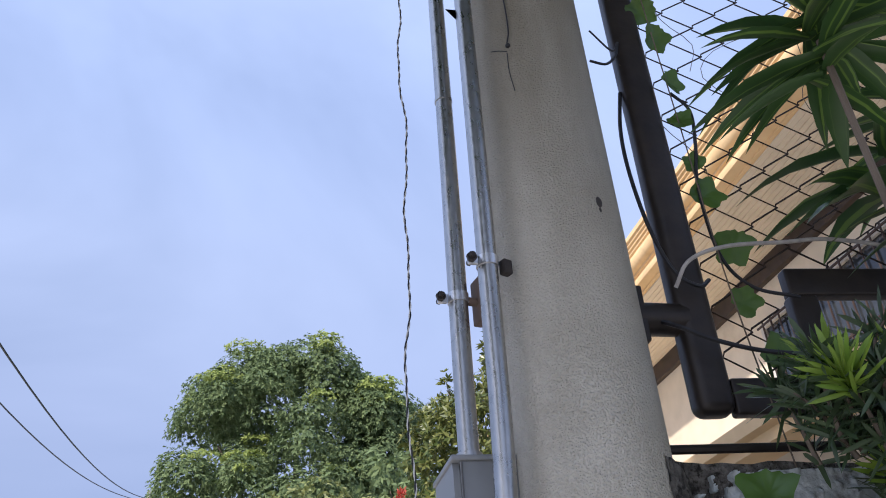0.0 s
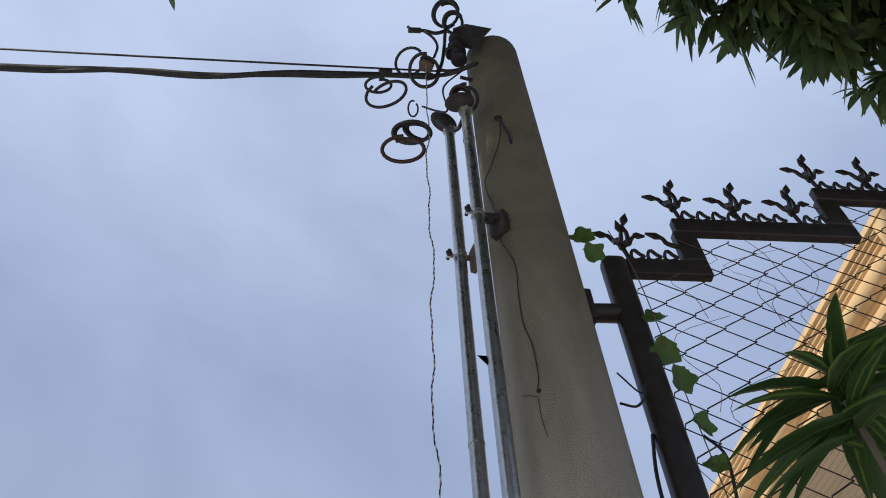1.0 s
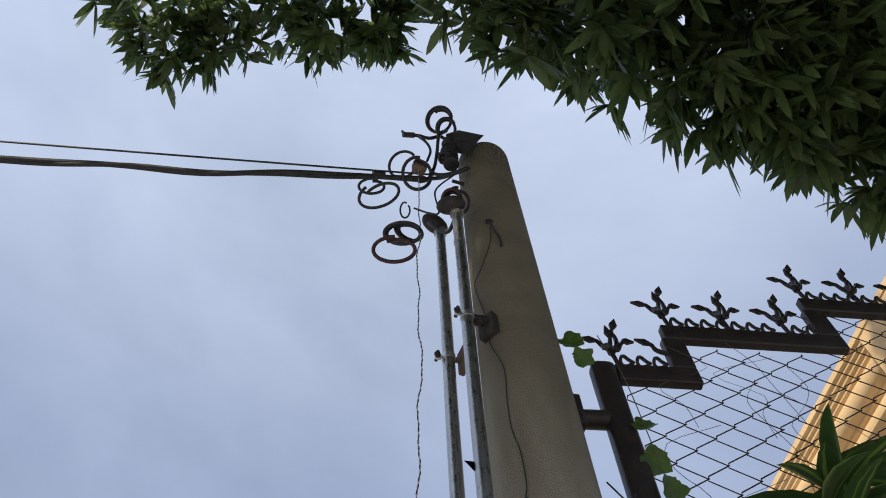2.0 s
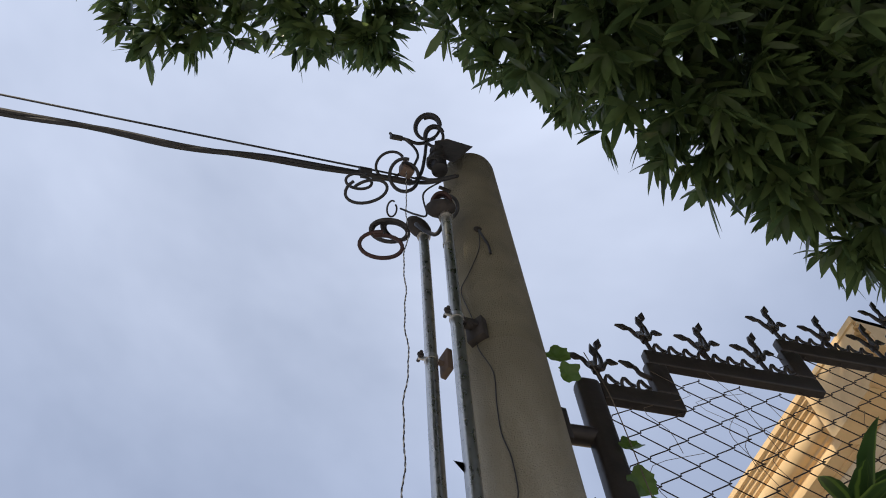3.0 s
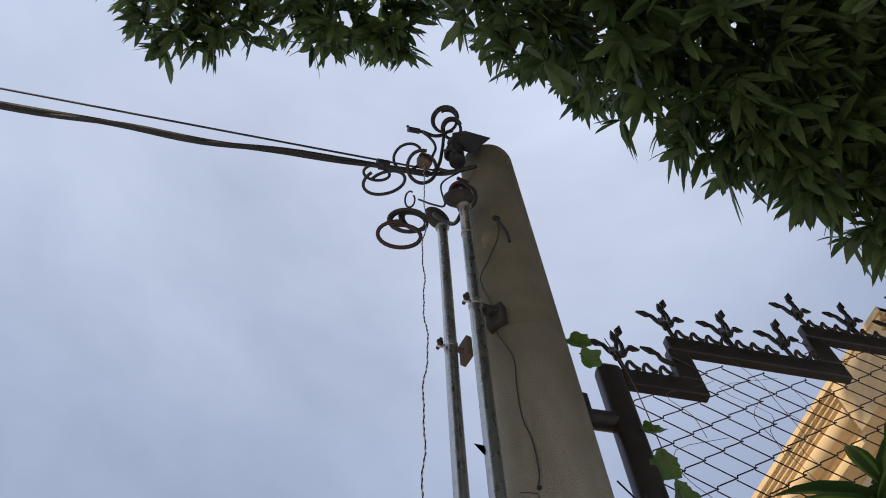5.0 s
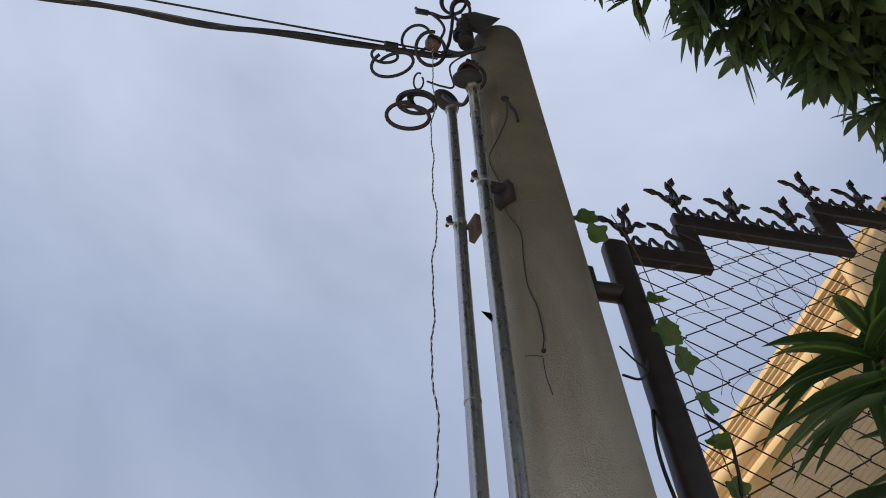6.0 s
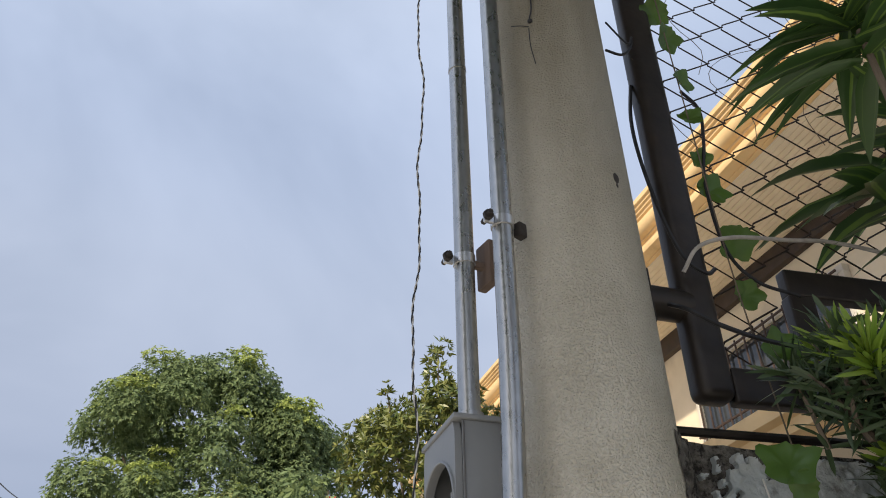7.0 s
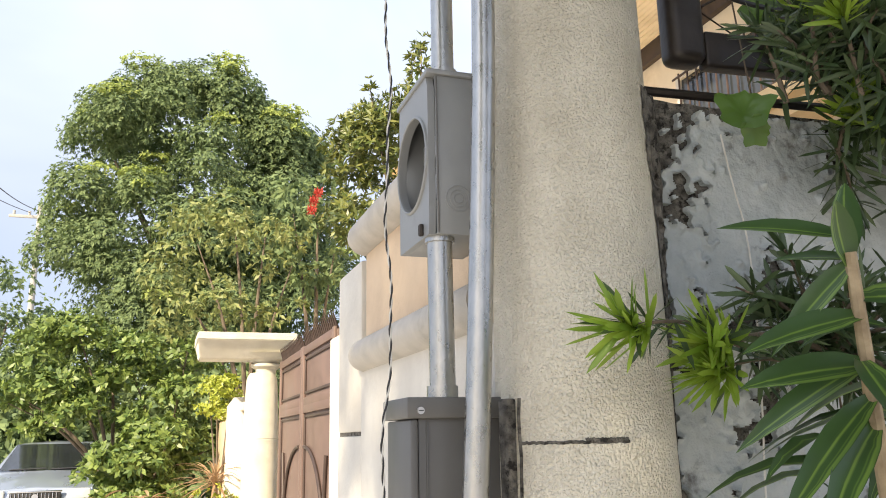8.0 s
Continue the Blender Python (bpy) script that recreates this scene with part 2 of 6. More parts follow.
M_CARPAINT = material("silver_blue_paint", (0.30, 0.34, 0.41), (0.34, 0.38, 0.45), 4, 0.3, 0.5, coat=0.6)
M_GLASSDARK = material("windscreen_glass", (0.03, 0.035, 0.04), (0.05, 0.055, 0.06), 3, 0.08, 0.0, coat=0.5)
M_CHROME = material("chrome", (0.6, 0.6, 0.62), (0.7, 0.7, 0.72), 10, 0.2, 1.0)
M_TYRE = material("tyre_rubber", (0.015, 0.015, 0.015), (0.03, 0.03, 0.03), 30, 0.85)
M_LAMPGLASS = material("lamp_glass", (0.5, 0.52, 0.55), (0.65, 0.67, 0.7), 10, 0.15, 0.2, coat=0.5)
L_MANGO = leaf_material("mango_leaf", (0.07, 0.115, 0.045), (0.15, 0.21, 0.075), 0.26, 0.5)
L_FARTREE = leaf_material("far_tree_leaf", (0.11, 0.165, 0.075), (0.21, 0.275, 0.11), 0.75, 0.3)
L_FARTIP = leaf_material("far_tree_lit_leaf", (0.26, 0.34, 0.085), (0.40, 0.45, 0.125), 0.6, 0.35)
L_SHRUB = leaf_material("shrub_leaf", (0.07, 0.11, 0.03), (0.24, 0.25, 0.07), 0.35, 0.25)
L_BUSH = leaf_material("garden_bush_leaf", (0.08, 0.14, 0.04), (0.24, 0.31, 0.075), 0.45, 0.3)
L_SPARSE = leaf_material("thin_tree_leaf", (0.14, 0.19, 0.06), (0.32, 0.34, 0.12), 0.5, 0.35)
L_DRACAENA = leaf_material("striped_dracaena_leaf", (0.028, 0.065, 0.02), (0.058, 0.115, 0.032), 0.3, 0.24, 0.25, stripe=(0.16, 0.26, 0.05))
L_PODO = leaf_material("podocarpus_leaf", (0.04, 0.07, 0.03), (0.08, 0.125, 0.05), 0.35, 0.2)
L_PODOTIP = leaf_material("podocarpus_young_leaf", (0.18, 0.30, 0.035), (0.30, 0.42, 0.06), 0.4, 0.35)
L_VINE = leaf_material("vine_leaf", (0.05, 0.11, 0.022), (0.12, 0.21, 0.04), 0.32, 0.4)
L_BROWN = leaf_material("dry_fronds", (0.30, 0.17, 0.10), (0.48, 0.33, 0.18), 0.6, 0.3)
L_RED = leaf_material("red_flower", (0.45, 0.04, 0.03), (0.6, 0.08, 0.05), 0.5, 0.3)
L_YELLOW = leaf_material("yellow_hedge_leaf", (0.30, 0.36, 0.05), (0.45, 0.48, 0.08), 0.45, 0.35)


# ---- mesh helpers ----
def thing(name, at, label, category, group="", kind=""):
    ob = new(name)
    ob.location = at
    ob.empty_display_size = 0.05
    return tagged(ob, label, category, group, kind)


def origin_of(ob):
    v = Vector((0, 0, 0))
    while ob:
        v = v + Vector(ob.location)
        ob = ob.parent
    return v


def part(name, bm, mat, parent=None, label="", smooth=True):
    """Link a bmesh given in world places as one mesh under parent."""
    me = bpy.data.meshes.new(name)
    bmesh.ops.recalc_face_normals(bm, faces=bm.faces)
    if parent:
        bmesh.ops.translate(bm, verts=bm.verts, vec=-origin_of(parent))
    for f in bm.faces:
        f.smooth = smooth
    bm.to_mesh(me)
    bm.free()
    me.materials.append(mat)
    ob = new(name, me)
    if parent:
        ob.parent = parent
    if smooth:
        me.set_sharp_from_angle(angle=radians(40))
    if label:
        ob["label"] = label
    return ob


def mesh_part(name, verts, faces, mat, parent=None, label="", uvs=None, smooth=True):
    """Link plain vertex and face arrays, in world places, as one mesh under parent."""
    me = bpy.data.meshes.new(name)
    v = np.asarray(verts, float)
    if parent:
        v = v - np.array(origin_of(parent))
    me.from_pydata(v.tolist(), [], faces if isinstance(faces, list) else faces.tolist())
    if uvs is not None:
        lay = me.uv_layers.new(name="UVMap")
        idx = np.empty(len(me.loops), int)
        me.loops.foreach_get("vertex_index", idx)
        lay.data.foreach_set("uv", np.asarray(uvs, float)[idx].ravel())
    me.materials.append(mat)
    if smooth:
        me.polygons.foreach_set("use_smooth", [True] * len(me.polygons))
    ob = new(name, me)
    if parent:
        ob.parent = parent
    if label:
        ob["label"] = label
    return ob


def box(lo, hi, bevel=0.0, bm=None, turn=0.0, segs=2):
    """A bevelled box between two corners, turned about its own upright axis."""
    b = bmesh.new()
    bmesh.ops.create_cube(b, size=1)
    c = [(a + d) / 2 for a, d in zip(lo, hi)]
    s = [abs(d - a) for a, d in zip(lo, hi)]
    bmesh.ops.scale(b, verts=b.verts, vec=s)
    if bevel:
        bmesh.ops.bevel(b, geom=list(b.edges), offset=bevel, segments=segs, profile=0.5, affect="EDGES")
    bmesh.ops.transform(b, verts=b.verts, matrix=pose(*c, 0, 0, turn))
    return merge(bm, b)


def merge(bm, b):
    if bm is None:
        return b
    me = bpy.data.meshes.new("tmp")
    b.to_mesh(me)
    b.free()
    bm.from_mesh(me)
    bpy.data.meshes.remove(me)
    return bm


def tube(points, radius, segs=8, bm=None, cap=True):
    """A round bar along points; radius is a number or one for each point."""
    b = bm or bmesh.new()
    pts = [Vector(p) for p in points]
    rad = radius if isinstance(radius, (list, tuple)) else [radius] * len(pts)
    rings, side = [], None
    for i, p in enumerate(pts):
        d = (pts[min(i + 1, len(pts) - 1)] - pts[max(i - 1, 0)]).normalized()
        if side is None:
            side = d.orthogonal().normalized()
        side = (side - d * side.dot(d))
        side = side.normalized() if side.length > 1e-6 else d.orthogonal().normalized()
        up = d.cross(side)
        rings.append([b.verts.new(p + rad[i] * (math.cos(a) * side + math.sin(a) * up)) for a in [2 * math.pi * k / segs for k in range(segs)]])
    for r0, r1 in zip(rings, rings[1:]):
        for k in range(segs):
            b.faces.new((r0[k], r0[(k + 1) % segs], r1[(k + 1) % segs], r1[k]))
    if cap and segs > 2:
        b.faces.new(rings[0][::-1])
        b.faces.new(rings[-1])
    return b


def curve_points(ctrl, n=8):
    """Smooth line through control points."""
    c = [Vector(p) for p in ctrl]
    c = [c[0] * 2 - c[1]] + c + [c[-1] * 2 - c[-2]]
    out = []
    for i in range(1, len(c) - 2):
        for k in range(n):
            t = k / n
            out.append(0.5 * (2 * c[i] + (c[i + 1] - c[i - 1]) * t + (2 * c[i - 1] - 5 * c[i] + 4 * c[i + 1] - c[i + 2]) * t * t
                              + (3 * c[i] - c[i - 1] - 3 * c[i + 1] + c[i + 2]) * t ** 3))
    return out + [c[-2]]


def lathe(profile, centre, segs=40, lean=(0, 0), bm=None):
    """Turn (radius, z) pairs about an upright axis through centre; lean: shift of the axis per metre of height."""
    b = bm or bmesh.new()
    rings = []
    for r, z in profile:
        cx, cy = centre[0] + lean[0] * (z - centre[2]), centre[1] + lean[1] * (z - centre[2])
        rings.append([b.verts.new((cx + r * math.cos(2 * math.pi * k / segs), cy + r * math.sin(2 * math.pi * k / segs), z)) for k in range(segs)])
    for r0, r1 in zip(rings, rings[1:]):
        for k in range(segs):
            b.faces.new((r0[k], r0[(k + 1) % segs], r1[(k + 1) % segs], r1[k]))
    b.faces.new(rings[0][::-1])
    b.faces.new(rings[-1])
    return b


def extrude_profile(profile, a, b_, bm=None):
    """Sweep a closed list of (out, up) pairs from a to b_ along a level line; out is to the left of the way."""
    b = bm or bmesh.new()
    a, b_ = Vector(a), Vector(b_)
    d = (b_ - a).normalized()
    out = Vector((-d.y, d.x, 0)).normalized()
    r0 = [b.verts.new(a + out * o + Vector((0, 0, u))) for o, u in profile]
    r1 = [b.verts.new(b_ + out * o + Vector((0, 0, u))) for o, u in profile]
    n = len(profile)
    for k in range(n):
        b.faces.new((r0[k], r0[(k + 1) % n], r1[(k + 1) % n], r1[k]))
    b.faces.new(r0[::-1])
    b.faces.new(r1)
    return b


def leaves(base, direction, normal, length, width, droop=0.25, stations=(0.0, 0.3, 0.65, 1.0), widths=(0.12, 1.0, 0.75, 0.0), fold=0.25, flat=False):
    """Many leaf blades at once: base, direction and normal are N x 3, length and width N. Gives verts, faces and uvs."""
    base, d, nrm = (np.asarray(a, float) for a in (base, direction, normal))
    length, width = np.asarray(length, float), np.asarray(width, float)
    d = d / np.linalg.norm(d, axis=1, keepdims=True)
    side = np.cross(d, nrm)
    side /= np.linalg.norm(side, axis=1, keepdims=True) + 1e-9
    up = np.cross(side, d)
    n, k = len(base), len(stations)
    verts = np.zeros((n, k, 3, 3))
    uv = np.zeros((n, k, 3, 2))
    for i, (s, w) in enumerate(zip(stations, widths)):
        c = base + d * (length * s)[:, None] + np.array([0, 0, -1.0]) * (length * droop * s * s)[:, None]
        hw = (width * 0.5 * w)[:, None]
        verts[:, i, 1] = c - up * hw * fold
        verts[:, i, 0] = c - side * hw
        verts[:, i, 2] = c + side * hw
        uv[:, i, 0], uv[:, i, 1], uv[:, i, 2] = (0, s), (0.5, s), (1, s)
    uv[..., 0] = uv[..., 0] * 1.0 + np.arange(n)[:, None, None] * 3.7
    faces = []
    if flat:
        verts, uv = verts[:, :, ::2], uv[:, :, ::2]
        faces = np.array([(2 * i, 2 * i + 1, 2 * i + 3, 2 * i + 2) for i in range(k - 1)])
        f = (faces[None] + (np.arange(n) * k * 2)[:, None, None]).reshape(-1, 4)
        return verts.reshape(-1, 3), f, uv.reshape(-1, 2)
    for i in range(k - 1):
        for j in (0, 1):
            a = i * 3 + j
            faces.append((a, a + 1, a + 4, a + 3))
    f = (np.array(faces)[None] + (np.arange(n) * k * 3)[:, None, None]).reshape(-1, 4)
    return verts.reshape(-1, 3), f, uv.reshape(-1, 2)


def unit(rng, n):
    v = rng.normal(size=(n, 3))
    return v / np.linalg.norm(v, axis=1, keepdims=True)


# ---- ground and street ----
def ground():
    b = bmesh.new()
    ys = [-40, -6, 0, 4, 8, 11, 13.5, 20, 60, 400, 2500]
    xs = [-2500, -60, -8, 0.2, 8, 60, 2500]
    grid = [[b.verts.new((x, y, 0.2 * min(max(y, 0) / 13.5, 1.0))) for x in xs] for y in ys]
    for r0, r1 in zip(grid, grid[1:]):
        for k in range(len(xs) - 1):
            b.faces.new((r0[k], r0[k + 1], r1[k + 1], r1[k]))
    return tagged(part("ground", b, M_STREET, smooth=False), "pale concrete street rising slightly into the distance", "ground", kind="structure")


ground()

# ---- perimeter wall and its round corner pillar ----
AX, AY, LEANX, LEANY = 0.4588, 1.4793, 0.0065, 0.0116


def pillar_radius(z):
    return 0.1355 - 0.0068 * (z - 2.0)


def corner_pillar():
    ob = thing("pillar", (AX, AY, 0), "tall tapering round pillar in textured cream stucco", "pillar")
    prof = []
    for z in np.linspace(0.0, 1.60, 14):
        prof.append((pillar_radius(z), z))
    for z in np.linspace(1.7, 3.70, 24):
        prof.append((pillar_radius(z), z))
    prof += [(pillar_radius(3.706) - 0.0018, 3.707), (pillar_radius(3.712), 3.713)]
    for z in np.linspace(3.8, 5.14, 18):
        prof.append((pillar_radius(z), z))
    for a in (15, 30, 45, 60, 75, 88):
        prof.append((pillar_radius(5.14) - 0.06 * (1 - math.cos(radians(a))), 5.14 + 0.055 * math.sin(radians(a))))
    prof.append((0.002, 5.197))
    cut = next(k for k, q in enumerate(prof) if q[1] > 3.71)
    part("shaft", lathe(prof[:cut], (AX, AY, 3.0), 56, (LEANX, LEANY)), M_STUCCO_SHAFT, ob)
    part("upper_shaft", lathe(prof[cut - 1:], (AX, AY, 3.0), 56, (LEANX, LEANY)), M_STUCCO_UPPER, ob, "weathered stucco above the joint, darkened to stand for dimmer light")
    return ob


pillar = corner_pillar()


def on_pillar(angle, z, out=0.0):
    """A place on the pillar's skin; angle in degrees, -90 faces the street corner."""
    r = pillar_radius(z) + out
    return Vector((AX + LEANX * (z - 3) + r * math.cos(radians(angle)), AY + LEANY * (z - 3) + r * math.sin(radians(angle)), z))


FENCE_TURN = -4.86


def fence_at(x, z, out=0.0):
    """A place on the fence's plane; out is towards the street."""
    return Vector((x, 1.47 - 0.085 * (x - 0.70) - out, z))


def wall_front():
    """Grey side wall: runs from the pillar beside the garden, with a broken, peeling edge at the pillar."""
    ob = thing("wall_front", (1.6, 1.45, 0), "grey painted plaster wall, peeling beside the pillar", "wall", kind="structure")
    b = bmesh.new()
    n, m = 60, 40
    x0, x1, z0, z1 = 0.50, 3.4, 0.0, 2.142
    top = lambda x: z1 + 0.012 * noise.noise((x * 9, 0.3, 0)) + 0.008 * noise.noise((x * 31, 1.3, 0))
    grid = []
    for j in range(m + 1):
        row = []
        for i in range(n + 1):
            x = x0 + (x1 - x0) * (i / n) ** 1.6
            z = z0 + (top(x) - z0) * (j / m) ** 0.7
            p = fence_at(x, z, 0.055 + 0.004 * noise.noise((x * 4, z * 4, 0)))
            row.append(b.verts.new(p))
        grid.append(row)
    for r0, r1 in zip(grid, grid[1:]):
        for k in range(n):
            b.faces.new((r0[k], r0[k + 1], r1[k + 1], r1[k]))
    back = [b.verts.new(v.co + Vector((0, 0.12, 0))) for v in grid[-1]]
    for k in range(n):
        b.faces.new((grid[-1][k], grid[-1][k + 1], back[k + 1], back[k]))
    low = [b.verts.new(Vector((v.co.x, v.co.y, 0))) for v in back]
    for k in range(n):
        b.faces.new((back[k], back[k + 1], low[k + 1], low[k]))
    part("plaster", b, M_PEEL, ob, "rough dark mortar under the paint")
    return ob


def paint_loss(x, z):
    """How far the paint has gone at a place: most beside the pillar and along the wall top."""
    n = 0.50 * noise.noise((x * 10, 3.1, z * 10)) + 0.32 * noise.noise((x * 27, 7.7, z * 27)) + 0.26 * noise.noise((x * 70, 1.9, z * 70))
    edge = 0.55 * max(0.0, 1 - (x - 0.565) / 0.040) + 0.16 * max(0.0, 1 - (x - 0.565) / 0.30)
    top = (0.34 * max(0.0, 1 - (2.14 - z) / 0.17)) * max(0.0, 1 - (x - 0.56) / 0.5)
    return n + edge + top


def paint_skin(wall, x0, x1, z0, z1, step, worn):
    """Coat of paint standing proud of the mortar, with holes, lifted edges and blisters where it is worn."""
    nx, nz = max(int((x1 - x0) / step), 1), max(int((z1 - z0) / step), 1)
    b = bmesh.new()
    grid, loss = [], {}
    for j in range(nz + 1):
        row = []
        for i in range(nx + 1):
            x, z = x0 + (x1 - x0) * i / nx, z0 + (z1 - z0) * j / nz
            if worn and 0 < i < nx and 0 < j < nz:
                x, z = x + 0.0016 * noise.noise((x * 300, 0.5, z * 300)), z + 0.0016 * noise.noise((x * 300, 9.5, z * 300))
            f = paint_loss(x, z) if worn else 0.0
            lift = 0.009 * min(max((f - 0.10) / 0.2, 0.0), 1.0) ** 2 + (0.0022 * noise.noise((x * 45, 4.0, z * 45)) + 0.0030 * max(noise.noise((x * 18, 8.0, z * 18)), 0.0)) * (1 if worn else 0.3)
            v = b.verts.new(fence_at(x, z, 0.062 + lift))
            loss[v] = f
            row.append(v)
        grid.append(row)
    for r0, r1 in zip(grid, grid[1:]):
        for k in range(nx):
            q = (r0[k], r0[k + 1], r1[k + 1], r1[k])
            if sum(loss[v] for v in q) / 4 < 0.30:
                b.faces.new(q)
    bmesh.ops.delete(b, geom=[v for v in b.verts if not v.link_faces], context="VERTS")
    rim = bmesh.ops.extrude_edge_only(b, edges=[e for e in b.edges if e.is_boundary])
    bmesh.ops.translate(b, verts=[v for v in rim["geom"] if isinstance(v, bmesh.types.BMVert)], vec=(0, 0.012, 0))
    return part("paint_coat", b, M_GREYWALL, wall, "grey paint coat, blistered and flaking" if worn else "grey paint coat")


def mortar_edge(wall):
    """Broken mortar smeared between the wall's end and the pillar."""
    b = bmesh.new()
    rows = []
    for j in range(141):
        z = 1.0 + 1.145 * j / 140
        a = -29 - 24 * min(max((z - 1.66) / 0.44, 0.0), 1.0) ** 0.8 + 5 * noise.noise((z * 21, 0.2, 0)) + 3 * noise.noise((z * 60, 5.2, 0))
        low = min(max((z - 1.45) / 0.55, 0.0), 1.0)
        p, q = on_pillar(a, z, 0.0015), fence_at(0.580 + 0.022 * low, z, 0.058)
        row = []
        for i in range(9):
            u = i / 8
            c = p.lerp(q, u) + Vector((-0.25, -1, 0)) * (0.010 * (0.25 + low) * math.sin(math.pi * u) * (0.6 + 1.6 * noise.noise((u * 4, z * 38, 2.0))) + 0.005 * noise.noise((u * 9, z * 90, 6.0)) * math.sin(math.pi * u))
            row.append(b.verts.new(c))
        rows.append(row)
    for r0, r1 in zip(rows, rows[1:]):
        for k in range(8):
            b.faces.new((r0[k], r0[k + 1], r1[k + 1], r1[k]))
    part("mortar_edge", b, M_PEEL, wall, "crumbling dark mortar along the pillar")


grey_wall = wall_front()
paint_skin(grey_wall, 0.572, 1.00, 1.40, 2.132, 0.0027, True)
paint_skin(grey_wall, 1.00, 3.39, 1.25, 2.125, 0.06, False)
paint_skin(grey_wall, 0.60, 1.00, 1.25, 1.40, 0.03, False)
paint_skin(grey_wall, 0.60, 3.39, 0.0, 1.25, 0.06, False)
mortar_edge(grey_wall)


def side_wall():
    """Low wall along the street behind the meters: peach panel between two half-round bands, and a white block at its end."""
    ob = thing("wall_street", (0.42, 2.1, 0), "white and peach rendered street wall with half-round bands", "wall", kind="structure")
    part("wall_base", box((0.335, 1.52, 0), (0.52, 2.50, 1.77), 0.004), M_PAINT, ob)
    part("panel", box((0.342, 1.52, 1.77), (0.51, 2.47, 2.10), 0.004), M_PANEL, ob, "peach rendered panel")
    half = lambda r, h: [(0.0, -h)] + [(r * math.cos(radians(a)), h * math.sin(radians(a))) for a in range(-80, 81, 20)] + [(0.0, h), (-0.06, h), (-0.06, -h)]
    for z, r, h in ((1.81, 0.052, 0.045), (2.14, 0.056, 0.05)):
        b = extrude_profile(half(r, h), (0.345, 1.56, z), (0.345, 2.47, z))
        e = bmesh.new()
        bmesh.ops.create_uvsphere(e, u_segments=20, v_segments=12, radius=1.0)
        bmesh.ops.transform(e, verts=e.verts, matrix=Matrix.Translation((0.345, 2.47, z)) @ Matrix.Diagonal((r, 0.06, h, 1)))
        part("band", merge(b, e), M_COPING, ob, "grey half-round band")
    part("block", box((0.334, 2.50, 1.604), (0.66, 2.80, 2.085), 0.012), M_PAINT, ob, "white rendered end block")
    part("block", box((0.334, 2.50, 0.0), (0.66, 2.80, 1.596), 0.008), M_PAINT, ob, "white rendered end block")
    part("block_joint", box((0.340, 2.506, 1.590), (0.654, 2.794, 1.610)), M_PEEL, ob, "dark mortar joint")
    return ob


side_wall()


